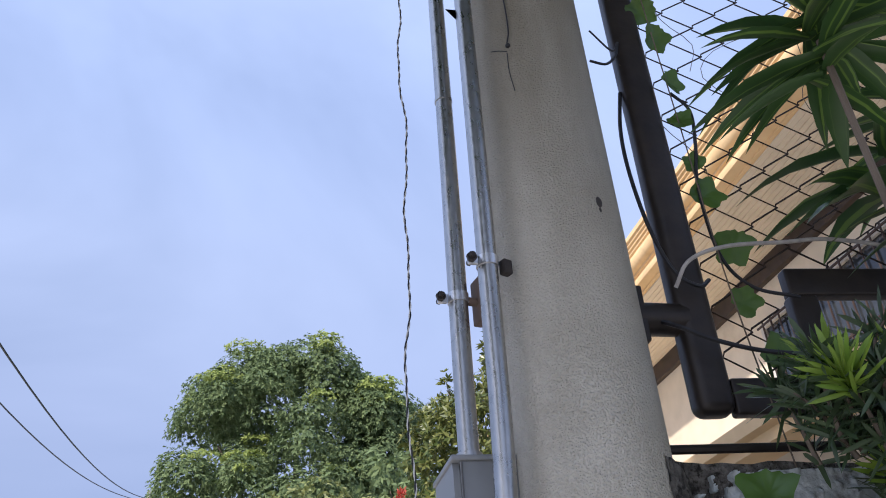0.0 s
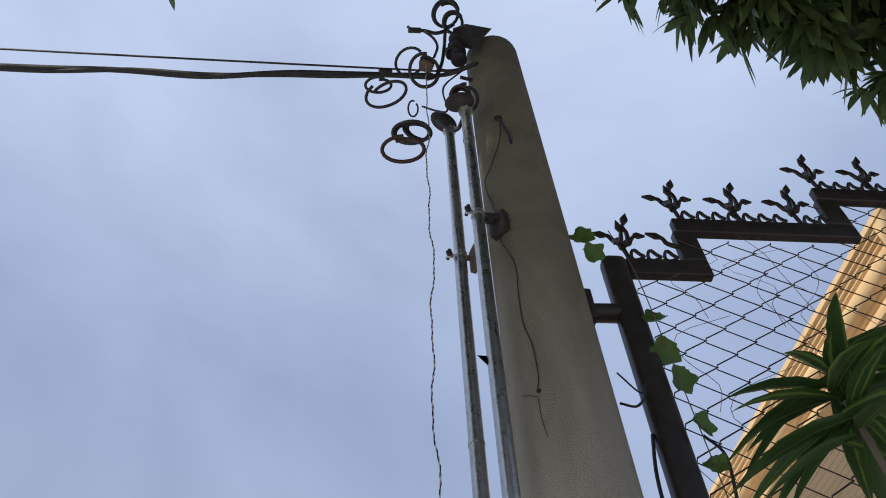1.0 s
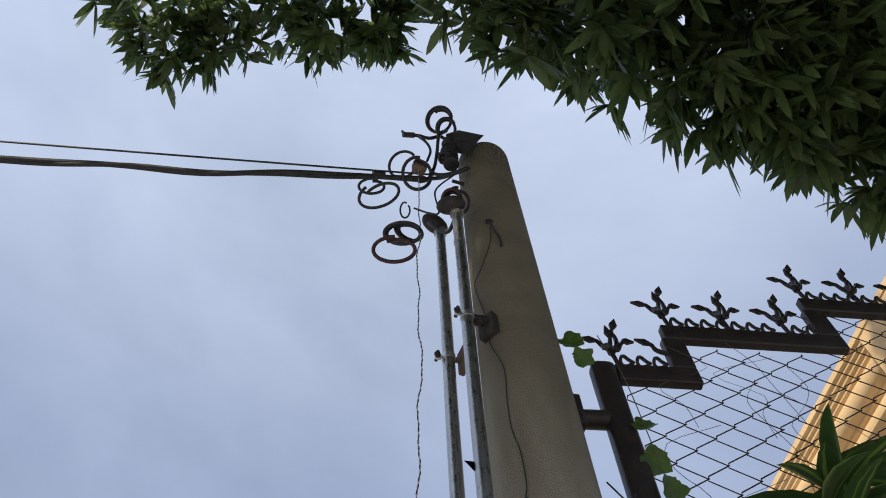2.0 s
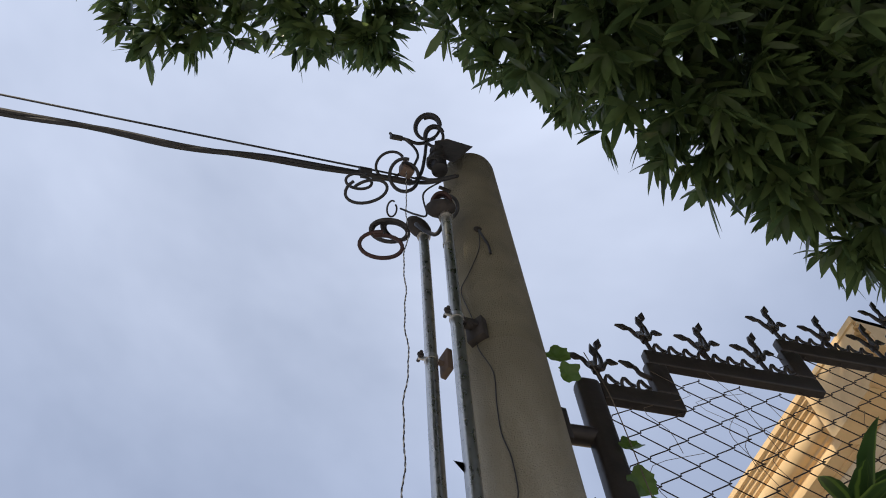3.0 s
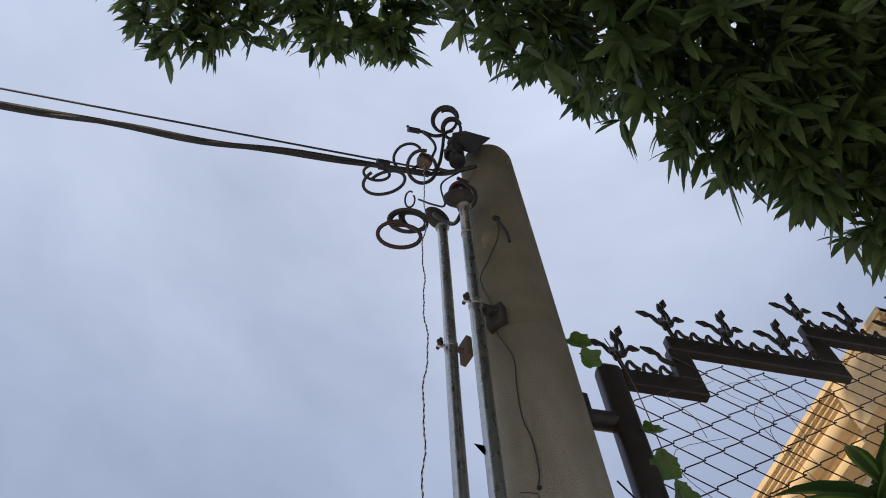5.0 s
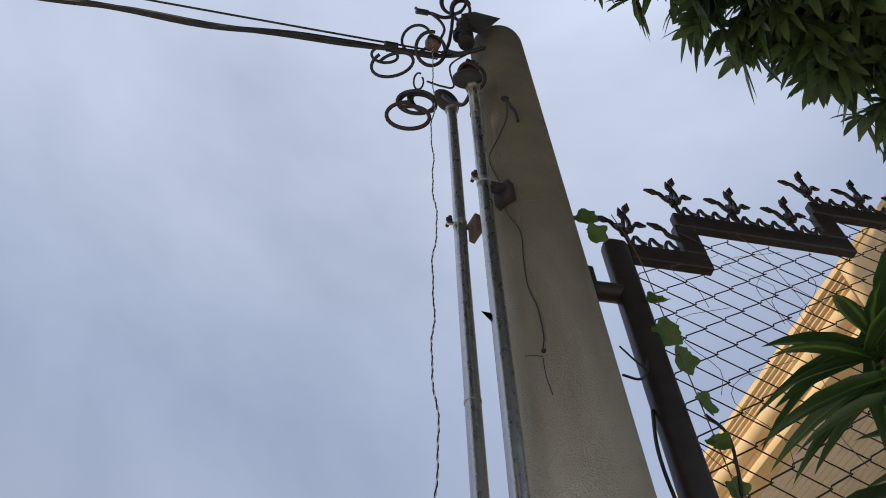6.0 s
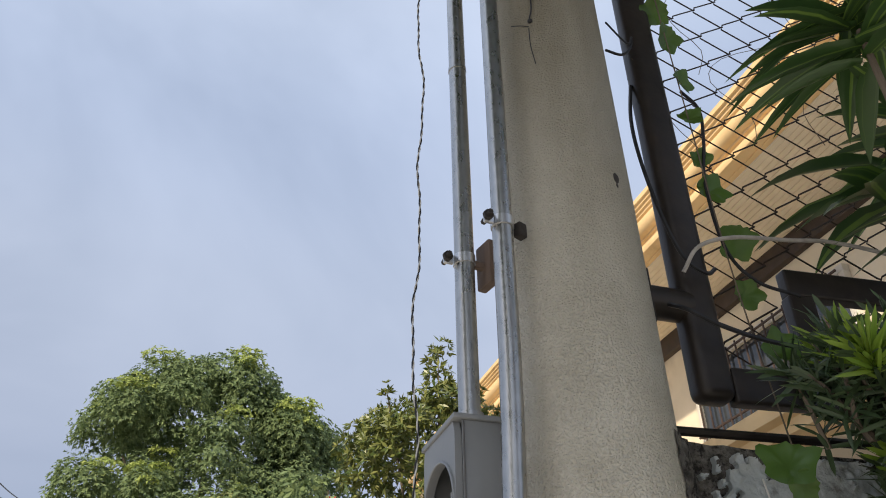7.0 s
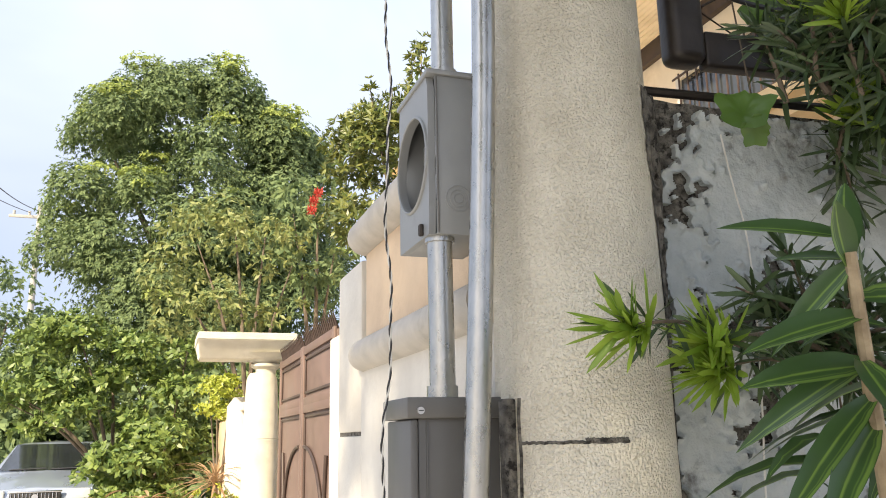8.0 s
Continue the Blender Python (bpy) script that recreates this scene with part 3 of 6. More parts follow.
# ---- steel fence on the wall ----
def fence():
    ob = thing("fence", (1.3, 1.42, 2.2), "dark brown iron fence stepping upwards with rusty chain-link mesh", "fence")
    w = 0.036

    def bar(xa, za, xb, zb, name, half=w, depth=0.016, bevel=0.006):
        """A tube of the frame between two corner places, in the fence's plane."""
        a, c = fence_at((xa + xb) / 2, (za + zb) / 2), None
        lo = (a.x - abs(xb - xa) / 2 - (half if xa == xb else 0), a.y - depth, min(za, zb) - (half if za == zb else 0))
        hi = (a.x + abs(xb - xa) / 2 + (half if xa == xb else 0), a.y + depth, max(za, zb) + (half if za == zb else 0))
        return part(name, box(lo, hi, bevel, turn=FENCE_TURN, segs=4), M_IRON, ob)

    bar(0.708, 2.25, 0.708, 3.716, "post", 0.038, 0.03, 0.022)
    steps = [(0.746, 0.985, 3.678), (0.945, 1.548, 3.897), (1.508, 2.13, 4.117), (2.09, 2.70, 4.337)]
    for i, (xa, xb, z) in enumerate(steps):
        bar(xa, z, xb + (0.0 if i == 3 else 0.018), z, "rail")
        if i < 3:
            bar(xb - 0.018, z + w, xb - 0.018, z + 0.219 - w, "riser")
    bar(2.70, 2.20, 2.70, 4.37, "post", 0.038, 0.03, 0.022)
    bar(0.746, 2.286, 0.975, 2.286, "lower_rail")
    bar(0.95, 2.322, 0.95, 2.50, "riser", 0.03)
    bar(0.92, 2.53, 2.66, 2.53, "lower_rail", 0.032)
    part("sill_rail", tube([(0.56, 1.465, 2.186), fence_at(2.7, 2.186)], 0.009, 8), M_IRON, ob)
    for z in (2.45, 3.475):
        part("bracket", tube([on_pillar(4, z, -0.02) + Vector((0, -0.01, 0)), fence_at(0.69, z)], 0.028 if z > 3 else 0.034, 12), M_IRON, ob, "short stub welded to the pillar")
        part("bracket_plate", box((on_pillar(0, z).x - 0.012, 1.44, z - 0.06), (on_pillar(0, z).x + 0.012, 1.50, z + 0.06), 0.004), M_IRON, ob)

    # woven mesh: upright zigzag wires
    def top_of(x):
        for xa, xb, z in steps:
            if x <= xb - 0.03:
                return z - w
        return steps[-1][2] - w

    pitch, rise, x, k = 0.070, 0.050, 0.79, 0
    rng = random.Random(5)
    while x < 2.66:
        high = top_of(x + 0.03) if x > 0.98 else top_of(x)
        sway = rng.uniform(-0.004, 0.004)
        pts = []
        for q in range(0 if x < 0.92 else 6, 60):
            z = 2.275 + rise * q
            if z > high:
                break
            right = (k + q) % 2
            fx = x + (0.5 if right else -0.5) * pitch + sway * math.sin(z * 4)
            flip = 0.004 if right else -0.004
            pts += [fence_at(fx, z - 0.004, flip), fence_at(fx, z + 0.004, -flip)]
        if len(pts) > 3:
            part("mesh_wire", tube(pts, 0.0021, 4), M_MESHWIRE, ob)
        x += pitch
        k += 1

    # spear heads with curled arms, and rings between them
    def spear(x, z0, half=False):
        b = bmesh.new()
        o = fence_at(x, z0 - 0.004, 0.008)

        def blade(a, d, length, width):
            d = d.normalized()
            sd = Vector((d.z, 0, -d.x))
            sd = sd.normalized() if sd.length > 1e-3 else Vector((1, 0, 0))
            out = Vector((0, 0.004, 0))
            p = [a - sd * width * 0.25, a + d * length * 0.36 - sd * width * 0.56, a + d * length, a + d * length * 0.36 + sd * width * 0.56, a + sd * width * 0.25]
            f = [b.verts.new(v + out) for v in p]
            g = [b.verts.new(v - out) for v in p]
            b.faces.new(f)
            b.faces.new(g[::-1])
            for i in range(5):
                b.faces.new((f[i], g[i], g[(i + 1) % 5], f[(i + 1) % 5]))

        if not half:
            tube([o, o + Vector((-0.012, 0, 0.082))], 0.0075, 6, b)
            tube([o + Vector((-0.009, 0, 0.060)), o + Vector((-0.013, 0, 0.085))], 0.0125, 8, b)
            arms = [(((-0.012, 0, 0.075), (-0.034, 0, 0.088), (-0.048, 0, 0.112), (-0.060, 0, 0.116)), (-0.045, 0, 0.003), 0.048, 0.026),
                    (((-0.014, 0, 0.078), (-0.010, -0.008, 0.105), (-0.007, -0.012, 0.130)), (-0.007, 0, 0.055), 0.060, 0.024),
                    (((-0.008, 0, 0.076), (0.012, 0, 0.100), (0.017, 0, 0.140), (0.010, 0, 0.172), (0.018, 0, 0.196)), (0.016, 0, 0.050), 0.060, 0.024),
                    (((-0.010, 0, 0.074), (0.013, 0, 0.082), (0.027, 0, 0.110), (0.041, 0, 0.132)), (0.036, 0, 0.000), 0.040, 0.024),
                    (((-0.014, -0.004, 0.076), (-0.028, -0.016, 0.078), (-0.038, -0.024, 0.062)), (-0.022, -0.01, -0.042), 0.042, 0.024)]
        else:
            arms = [(((0.022, 0, -0.004), (-0.030, 0, 0.012), (-0.040, 0, 0.036), (-0.050, 0, 0.044)), (-0.042, 0, 0.012), 0.050, 0.026)]
        sway = rng.uniform(-0.004, 0.004)
        for ctrl, d, ln, wd in arms:
            pts = curve_points([o + Vector(c) + Vector((sway * c[2] * 8, 0, 0)) for c in ctrl], 5)
            tube(pts, [0.0088 - 0.0028 * q / (len(pts) - 1) for q in range(len(pts))], 6, b)
            blade(pts[-1] - Vector(d).normalized() * 0.004, Vector(d), ln, wd)
        return part("spear", b, M_IRON, ob, "wrought spear head with curled arms")

    for xa, xb, z in steps:
        zt = z + w
        start = xa + (0.035 if xa > 0.8 else 0.015)
        xs = []
        x = start
        while x < xb - 0.02:
            if not (xa < 0.8 and x > 0.85):
                spear(x, zt)
                xs.append(x)
            x += 0.205
        if xa < 0.8:
            spear(0.93, zt + 0.072, True)
        x = start + 0.028
        while x < xb - 0.04:
            if all(abs(x - q) > 0.02 for q in xs):
                b = bmesh.new()
                c = fence_at(x, zt + 0.019, 0.009)
                tube([c + Vector((0.020 * math.cos(a), 0.006 * math.sin(2 * a), 0.021 * math.sin(a))) for a in np.linspace(-1.9, 4.1, 15)], 0.0058, 6, b)
                part("scroll", b, M_IRON, ob)
            x += 0.052
    return ob


fence()


# ---- service conduits, clamps, meter and cabinets ----
def front_conduit(z):
    """Axis of the long conduit: leans a little and kinks outward near its foot."""
    return Vector((0.2818 + 0.0054 * (z - 3) - 0.048 * max(2.25 - z, 0) ** 1.3, 1.3994 - 0.0045 * (z - 3), z))


def meter_conduit(z):
    return Vector((0.2501 + 0.0103 * (z - 3), 1.5256 + 0.0258 * (z - 3), z))


def low_conduit(z):
    return Vector((0.2335, 1.516, z))


def conduit(axis, z0, z1, r, label):
    ob = thing("conduit", axis(z0), label, "conduit pipe", "service conduits")
    part("pipe", tube([axis(q) + Vector((0.0006 * math.sin(q * 5), 0, 0)) for q in np.linspace(z0, z1, 40)], r, 24), M_GALV, ob)
    return ob


right_pipe = conduit(front_conduit, 0.0, 4.42, 0.0189, "long galvanised steel conduit strapped in front of the pillar")
part("coupling", tube([front_conduit(4.205), front_conduit(4.225)], 0.0206, 24), M_GALV, right_pipe)
left_pipe = conduit(meter_conduit, 2.180, 4.61, 0.0191, "galvanised steel conduit rising from the meter socket")
part("coupling", tube([meter_conduit(3.02), meter_conduit(3.03)], 0.0204, 24), M_GALV, left_pipe)
low_pipe = conduit(low_conduit, 1.64, 1.90, 0.0205, "short galvanised conduit between meter socket and lower cabinet")
part("connector", tube([low_conduit(1.645), low_conduit(1.664)], 0.0245, 18), M_GALV, low_pipe)


def clamp(c, z, name_label, block, ear):
    ob = thing("pipe_clamp", (c.x, c.y, z), name_label, "pipe clamp", "pipe clamps")
    part("strap", tube([(c.x, c.y, z - 0.010), (c.x, c.y, z + 0.010)], 0.0214, 24), M_STRAP, ob, "bright zinc strap")
    e = Vector(ear)
    part("ear", box((c.x + e.x - 0.010, c.y + e.y - 0.004, z - 0.011), (c.x + e.x + 0.010, c.y + e.y + 0.004, z + 0.011), 0.003), M_STRAP, ob)
    part("bolt", tube([(c.x + e.x - 0.004, c.y + e.y - 0.022, z), (c.x + e.x - 0.004, c.y + e.y + 0.016, z)], 0.0055, 6), M_RUSTPLATE, ob)
    part("nut", tube([(c.x + e.x - 0.004, c.y + e.y - 0.014, z), (c.x + e.x - 0.004, c.y + e.y - 0.006, z)], 0.010, 6), M_RUSTPLATE, ob)
    if block:
        part("spacer", tube([(c.x + 0.02, c.y, z - 0.004), (c.x + 0.045, c.y, z - 0.008)], 0.009, 8), M_WOOD, ob)
        part("wood_block", box((c.x + 0.036, c.y - 0.024, z - 0.050), (c.x + 0.056, c.y + 0.024, z + 0.046), 0.004, turn=12), M_WOOD, ob, "weathered brown wooden packing block")
    else:
        part("backing", box((c.x + 0.026, c.y - 0.006, z - 0.022), (c.x + 0.046, c.y + 0.012, z + 0.008), 0.003, turn=25), M_RUSTPLATE, ob)
    return ob


for z in (2.503, 3.759):
    clamp(meter_conduit(z), z, "zinc pipe clamp on a brown wooden packing block", True, (-0.032, 0, 0))
for z in (2.522, 3.773):
    clamp(front_conduit(z), z, "zinc pipe clamp bolted to the pillar", False, (-0.030, -0.01, 0))
bracket = thing("wall_bracket", (0.36, 1.385, 3.76), "dark rusty steel bracket on the pillar behind the conduit", "bracket")
c = on_pillar(-146, 3.765, 0.010)
part("plate", box((c.x - 0.030, c.y - 0.014, 3.715), (c.x + 0.030, c.y + 0.014, 3.805), 0.004, turn=-56), M_RUSTPLATE, bracket)
part("arm", box((front_conduit(3.77).x, front_conduit(3.77).y - 0.006, 3.76), (c.x, c.y + 0.004, 3.785), 0.003), M_RUSTPLATE, bracket)


def meter_socket():
    ob = thing("meter_socket", (0.205, 1.48, 1.90), "grey steel electric meter socket with an empty round opening", "meter box")
    x0, x1, y0, y1, z0, z1 = 0.207, 0.325, 1.483, 1.655, 1.902, 2.174
    part("back_panel", box((x1 - 0.004, y0, z0), (x1, y1, z1)), M_BOXGREY, ob)
    for nm, lo, hi in (("side_panel", (x0 + 0.0122, y0, z0), (x1 - 0.004, y0 + 0.003, z1)), ("side_panel", (x0 + 0.0122, y1 - 0.003, z0), (x1 - 0.004, y1, z1)), ("bottom_panel", (x0 + 0.0122, y0 + 0.003, z0), (x1 - 0.004, y1 - 0.003, z0 + 0.003)), ("top_panel", (x0 + 0.0122, y0 + 0.003, z1 - 0.003), (x1 - 0.004, y1 - 0.003, z1))):
        part(nm, box(lo, hi, 0.0008), M_BOXGREY, ob)
    part("side_flange", box((x0 + 0.013, y0 - 0.0025, z0 + 0.002), (x0 + 0.0155, y0 - 0.0002, z1 - 0.002), 0.0008), M_BOXDARK, ob)
    part("lid", box((x0 - 0.004, y0 - 0.006, z1 + 0.0005), (x1 + 0.002, y1 + 0.004, z1 + 0.010), 0.002), M_BOXGREY, ob)
    # front cover with a round hole
    cy, cz, r = 1.573, 2.043, 0.080
    f = bmesh.new()
    ring_in, ring_out = [], []
    n = 48
    for k in range(n):
        a = 2 * math.pi * k / n
        dy, dz = math.cos(a), math.sin(a)
        ring_in.append(f.verts.new((x0, cy + r * dy, cz + r * dz)))
        s = min(((y1 - y0) / 2) / max(abs(dy), 1e-6), (0.134 if dz > 0 else 0.142) / max(abs(dz), 1e-6))
        ring_out.append(f.verts.new((x0, min(max(cy + s * dy, y0), y1), min(max(cz + s * dz, z0), z1))))
    for k in range(n):
        f.faces.new((ring_in[k], ring_in[(k + 1) % n], ring_out[(k + 1) % n], ring_out[k]))
    g = bmesh.ops.extrude_face_region(f, geom=list(f.faces))
    bmesh.ops.translate(f, verts=[v for v in g["geom"] if isinstance(v, bmesh.types.BMVert)], vec=(0.012, 0, 0))
    part("front_cover", f, M_BOXGREY, ob)
    t = bmesh.new()
    prof = [(r, 0.004), (r + 0.0005, -0.003), (r + 0.002, -0.0045), (r + 0.0045, -0.003), (r + 0.0055, 0.0)]
    rings = [[t.verts.new((x0 + d, cy + q * math.cos(2 * math.pi * k / n), cz + q * math.sin(2 * math.pi * k / n))) for k in range(n)] for q, d in prof]
    for a, c in zip(rings, rings[1:]):
        for k in range(n):
            t.faces.new((a[k], a[(k + 1) % n], c[(k + 1) % n], c[k]))
    part("ring", t, M_BOXGREY, ob, "raised round rim")
    # Black disc stands for the shaded inside of the socket, itself grey.
    d = bmesh.new()
    bmesh.ops.create_circle(d, cap_ends=True, segments=40, radius=r + 0.004)
    bmesh.ops.transform(d, verts=d.verts, matrix=pose(x0 + 0.085, cy, cz, 0, 90, 0))
    part("dark_disc", d, M_BLACK, ob, "black disc painted for the shade inside")
    for dy in (-0.028, 0.028):
        for dz in (-0.04, 0.03):
            part("jaw", box((x0 + 0.03, cy + dy - 0.005, cz + dz - 0.018), (x0 + 0.085, cy + dy + 0.005, cz + dz + 0.018), 0.002), M_STRAP, ob, "bright contact jaw")
    for q in (0.0215, 0.0145, 0.008):
        kk = bmesh.new()
        tube([(0.256 + q * math.cos(a), y0 - 0.0005, 1.962 + q * math.sin(a)) for a in np.linspace(0, 2 * math.pi, 29)], 0.0011, 5, kk)
        part("knockout_ring", kk, M_BOXGREY, ob)
    part("latch", box((x0 - 0.007, y0 + 0.034, z0 + 0.004), (x0 + 0.001, y0 + 0.046, z0 + 0.024), 0.003), M_RUSTPLATE, ob, "zinc sealing latch")
    part("hub", tube([meter_conduit(z1 + 0.010), meter_conduit(z1 + 0.018)], 0.0235, 20), M_GALV, ob)
    part("locknut", tube([low_conduit(z0 - 0.008), low_conduit(z0)], 0.0245, 18), M_GALV, ob)
    return ob


meter_socket()


def lower_cabinet():
    ob = thing("breaker_box", (0.19, 1.48, 1.25), "dark grey steel breaker box below the meter socket", "breaker box")
    part("body", box((0.182, 1.482, 1.22), (0.334, 1.600, 1.632), 0.003), M_BOXDARK, ob)
    part("front_door", box((0.168, 1.476, 1.21), (0.1805, 1.605, 1.612), 0.003), M_BOXDARK, ob)
    part("hood", box((0.162, 1.470, 1.6135), (0.334, 1.610, 1.645), 0.003), M_BOXDARK, ob)
    part("screw", tube([(0.182, 1.4725, 1.625), (0.182, 1.465, 1.625)], 0.0055, 10), M_STRAP, ob, "bright screw head")
    part("screw_slot", box((0.178, 1.4642, 1.6243), (0.186, 1.4655, 1.6257)), M_BLACK, ob)
    part("side_rib", box((0.194, 1.4785, 1.215), (0.1965, 1.483, 1.61), 0.0008), M_BOXDARK, ob)
    return ob


lower_cabinet()


def pillar_damage():
    """Cut slot beside the breaker box and a broken joint line in the pillar's render, their shade drawn as dark raised
    pieces.
    """
    rng = random.Random(9)
    # The slot's shade is a dark block standing proud; nothing is cut.
    c = on_pillar(-171, 1.4, -0.010)
    part("slot", box((c.x - 0.021, c.y - 0.013, 1.0), (c.x + 0.021, c.y + 0.013, 1.640), 0.004, turn=9), M_PEEL, pillar, "dark raised block drawn for the shade of a roughly cut slot")
    # Thin dark beads paint the joint's shadow lines on the skin.
    for a0, a1, z, r in ((-161, -92, 1.575, 0.0042), (-118, -93, 1.578, 0.0050)):
        pts = [on_pillar(a, z + rng.uniform(-0.0009, 0.0009), -0.0005) for a in np.linspace(a0, a1, 40)]
        part("joint", tube(pts, r * 0.62, 6), M_PEEL, pillar, "broken joint line, its shadow drawn as a dark bead")
    part("joint", tube([on_pillar(-161 + rng.uniform(-0.8, 0.8), z, 0.0) for z in np.linspace(1.64, 1.0, 24)], 0.003, 6), M_PEEL, pillar)


pillar_damage()


# ---- cables at the pillar's head ----
def service_head():
    ob = thing("service_cables", (0.25, 1.5, 4.5), "tangle of black and dark red service cables at the pillar head", "cables")

    e1, e2 = Vector((0.93, -0.36, 0.0)), Vector((-0.30, -0.70, 0.62))

    def loop(c, rx, rz, turns, r, mat, name, tilt=0.0, ph=0.0):
        """A loose coil that hangs open towards the street below."""
        pts = []
        n = int(26 * turns)
        for k in range(n + 1):
            a = ph + 2 * math.pi * turns * k / n
            s = 1 - 0.16 * k / n + 0.05 * math.sin(2 * a + ph)
            x, z = rx * s * math.cos(a), rz * s * math.sin(a)
            pts.append(Vector(c) + e1 * (x * math.cos(tilt) - z * math.sin(tilt)) + e2 * (x * math.sin(tilt) + z * math.cos(tilt)) + Vector((0.012, 0.02, 0.03)) * (k / n - 0.5))
        return part(name, tube(pts, r, 8), mat, ob)

    loop((0.268, 1.43, 5.42), 0.062, 0.064, 2.3, 0.0072, M_CABLE, "cable_loop")
    loop((0.300, 1.44, 5.35), 0.046, 0.050, 1.8, 0.0072, M_CABLE, "cable_loop", 0.3)
    loop((0.100, 1.47, 4.935), 0.064, 0.058, 0.8, 0.0062, M_CABLE, "cable_loop", 0.2, 0.3)
    loop((0.163, 1.47, 4.87), 0.060, 0.074, 1.1, 0.0075, M_CABLE, "cable_loop", 0.1, 1.0)
    loop((0.012, 1.46, 4.61), 0.080, 0.052, 1.05, 0.0062, M_CABLE, "cable_loop", 0.25, 2.0)
    loop((-0.022, 1.46, 4.67), 0.050, 0.032, 1.1, 0.0058, M_CABLE, "cable_loop", -0.2, 1.0)
    loop((0.105, 1.47, 4.35), 0.066, 0.042, 2.3, 0.0070, M_CABLE, "cable_loop", -0.25, 0.5)
    loop((0.130, 1.48, 4.39), 0.050, 0.034, 1.4, 0.0070, M_CABLE, "cable_loop", -0.5, 2.5)
    loop((0.075, 1.46, 4.21), 0.072, 0.048, 1.1, 0.0072, M_REDCABLE, "cable_loop", -0.15, 1.5)
    loop((0.278, 1.39, 4.50), 0.038, 0.048, 2.4, 0.0070, M_REDCABLE, "cable_loop", 0.2, 0.2)
    loop((0.300, 1.40, 4.53), 0.044, 0.056, 1.1, 0.0068, M_CABLE, "cable_loop", 0.0, 1.2)
    loop((0.111, 1.47, 4.53), 0.017, 0.032, 1.0, 0.0035, M_CABLE, "thin_loop", -0.2, 1.0)
    for k in range(5):
        loop((0.272 + 0.004 * k, 1.42 + 0.004 * k, 4.96 + 0.03 * k), 0.026, 0.024, 1.1, 0.0045, M_CABLE, "small_coil", 0.3 * k, 1.0 * k)
    part("cable", tube(curve_points([(0.30, 1.44, 5.33), (0.262, 1.44, 5.25), (0.250, 1.45, 5.10), (0.235, 1.46, 4.95), (0.205, 1.46, 4.82), (0.17, 1.46, 4.78)]), 0.0075, 8), M_CABLE, ob)
    part("cable", tube(curve_points([(0.27, 1.45, 5.28), (0.22, 1.46, 5.255), (0.17, 1.46, 5.265), (0.125, 1.46, 5.255)]), 0.0085, 8), M_CABLE, ob)
    part("cable", tube(curve_points([(0.16, 1.46, 5.27), (0.205, 1.46, 5.20), (0.222, 1.46, 5.11), (0.205, 1.46, 5.00)]), 0.006, 8), M_CABLE, ob)
    part("cable_end", tube([(0.150, 1.46, 5.262), (0.098, 1.46, 5.248)], 0.0135, 8), M_CABLE, ob, "taped black cable end")
    part("cable_end", tube([(0.110, 1.46, 5.255), (0.095, 1.46, 5.285)], 0.007, 6), M_CABLE, ob)
    part("cable", tube(curve_points([(0.232, 1.50, 4.50), (0.200, 1.46, 4.44), (0.235, 1.44, 4.36), (0.262, 1.42, 4.33), (0.285, 1.40, 4.42), (0.268, 1.39, 4.48)]), 0.0075, 8), M_CABLE, ob)
    part("cable", tube(curve_points([(0.15, 1.49, 4.60), (0.20, 1.46, 4.52), (0.235, 1.44, 4.50), (0.225, 1.43, 4.66), (0.31, 1.42, 4.82)]), 0.0038, 6), M_CABLE, ob)
    part("cable", tube(curve_points([(0.22, 1.46, 4.88), (0.275, 1.45, 4.86), (0.33, 1.42, 4.86), (0.365, 1.40, 4.85)]), 0.0075, 8), M_CABLE, ob)
    return ob


cables = service_head()


def weatherhead(c, z, turn, label):
    ob = thing("weatherhead", (c.x, c.y, z), label, "conduit cap")
    part("collar", tube([(c.x, c.y, z - 0.03), (c.x, c.y, z + 0.012)], 0.026, 16), M_GALV, ob)
    b = bmesh.new()
    bmesh.ops.create_uvsphere(b, u_segments=18, v_segments=10, radius=1)
    bmesh.ops.transform(b, verts=b.verts, matrix=pose(c.x - 0.022, c.y - 0.01, z + 0.02, 0, 20, turn) @ Matrix.Diagonal((0.058, 0.036, 0.036, 1)))
    part("hood", b, M_RUSTPLATE, ob)
    return ob


weatherhead(meter_conduit(4.60), 4.60, 20, "dark cast conduit cap over the meter conduit")
weatherhead(front_conduit(4.44), 4.44, -30, "dark cast conduit cap over the front conduit")

spool = thing("insulator_rack", (0.36, 1.46, 5.0), "dark insulator rack clamped to the pillar head", "insulator rack")
rb = bmesh.new()
fr = [rb.verts.new(v) for v in ((0.275, 1.405, 5.02), (0.350, 1.385, 4.95), (0.450, 1.370, 5.17), (0.345, 1.400, 5.26), (0.285, 1.405, 5.20))]
bmesh.ops.solidify(rb, geom=[rb.faces.new(fr)], thickness=0.045)
bmesh.ops.bevel(rb, geom=list(rb.edges), offset=0.008, segments=2, affect="EDGES")
part("rack", rb, M_RUSTPLATE, spool)
for q in (4.95, 5.03, 5.11):
    part("spool", lathe([(0.02, q - 0.03), (0.034, q - 0.026), (0.024, q), (0.034, q + 0.026), (0.02, q + 0.03)], (0.30, 1.425, q), 18), M_CABLE, spool)
hook = thing("eye_bolt", (0.36, 1.40, 4.85), "rusty eye bolt holding the service drop", "eye bolt")
part("bolt", tube([on_pillar(-165, 4.85, -0.02), on_pillar(-168, 4.85, 0.05)], 0.008, 8), M_RUSTPLATE, hook)

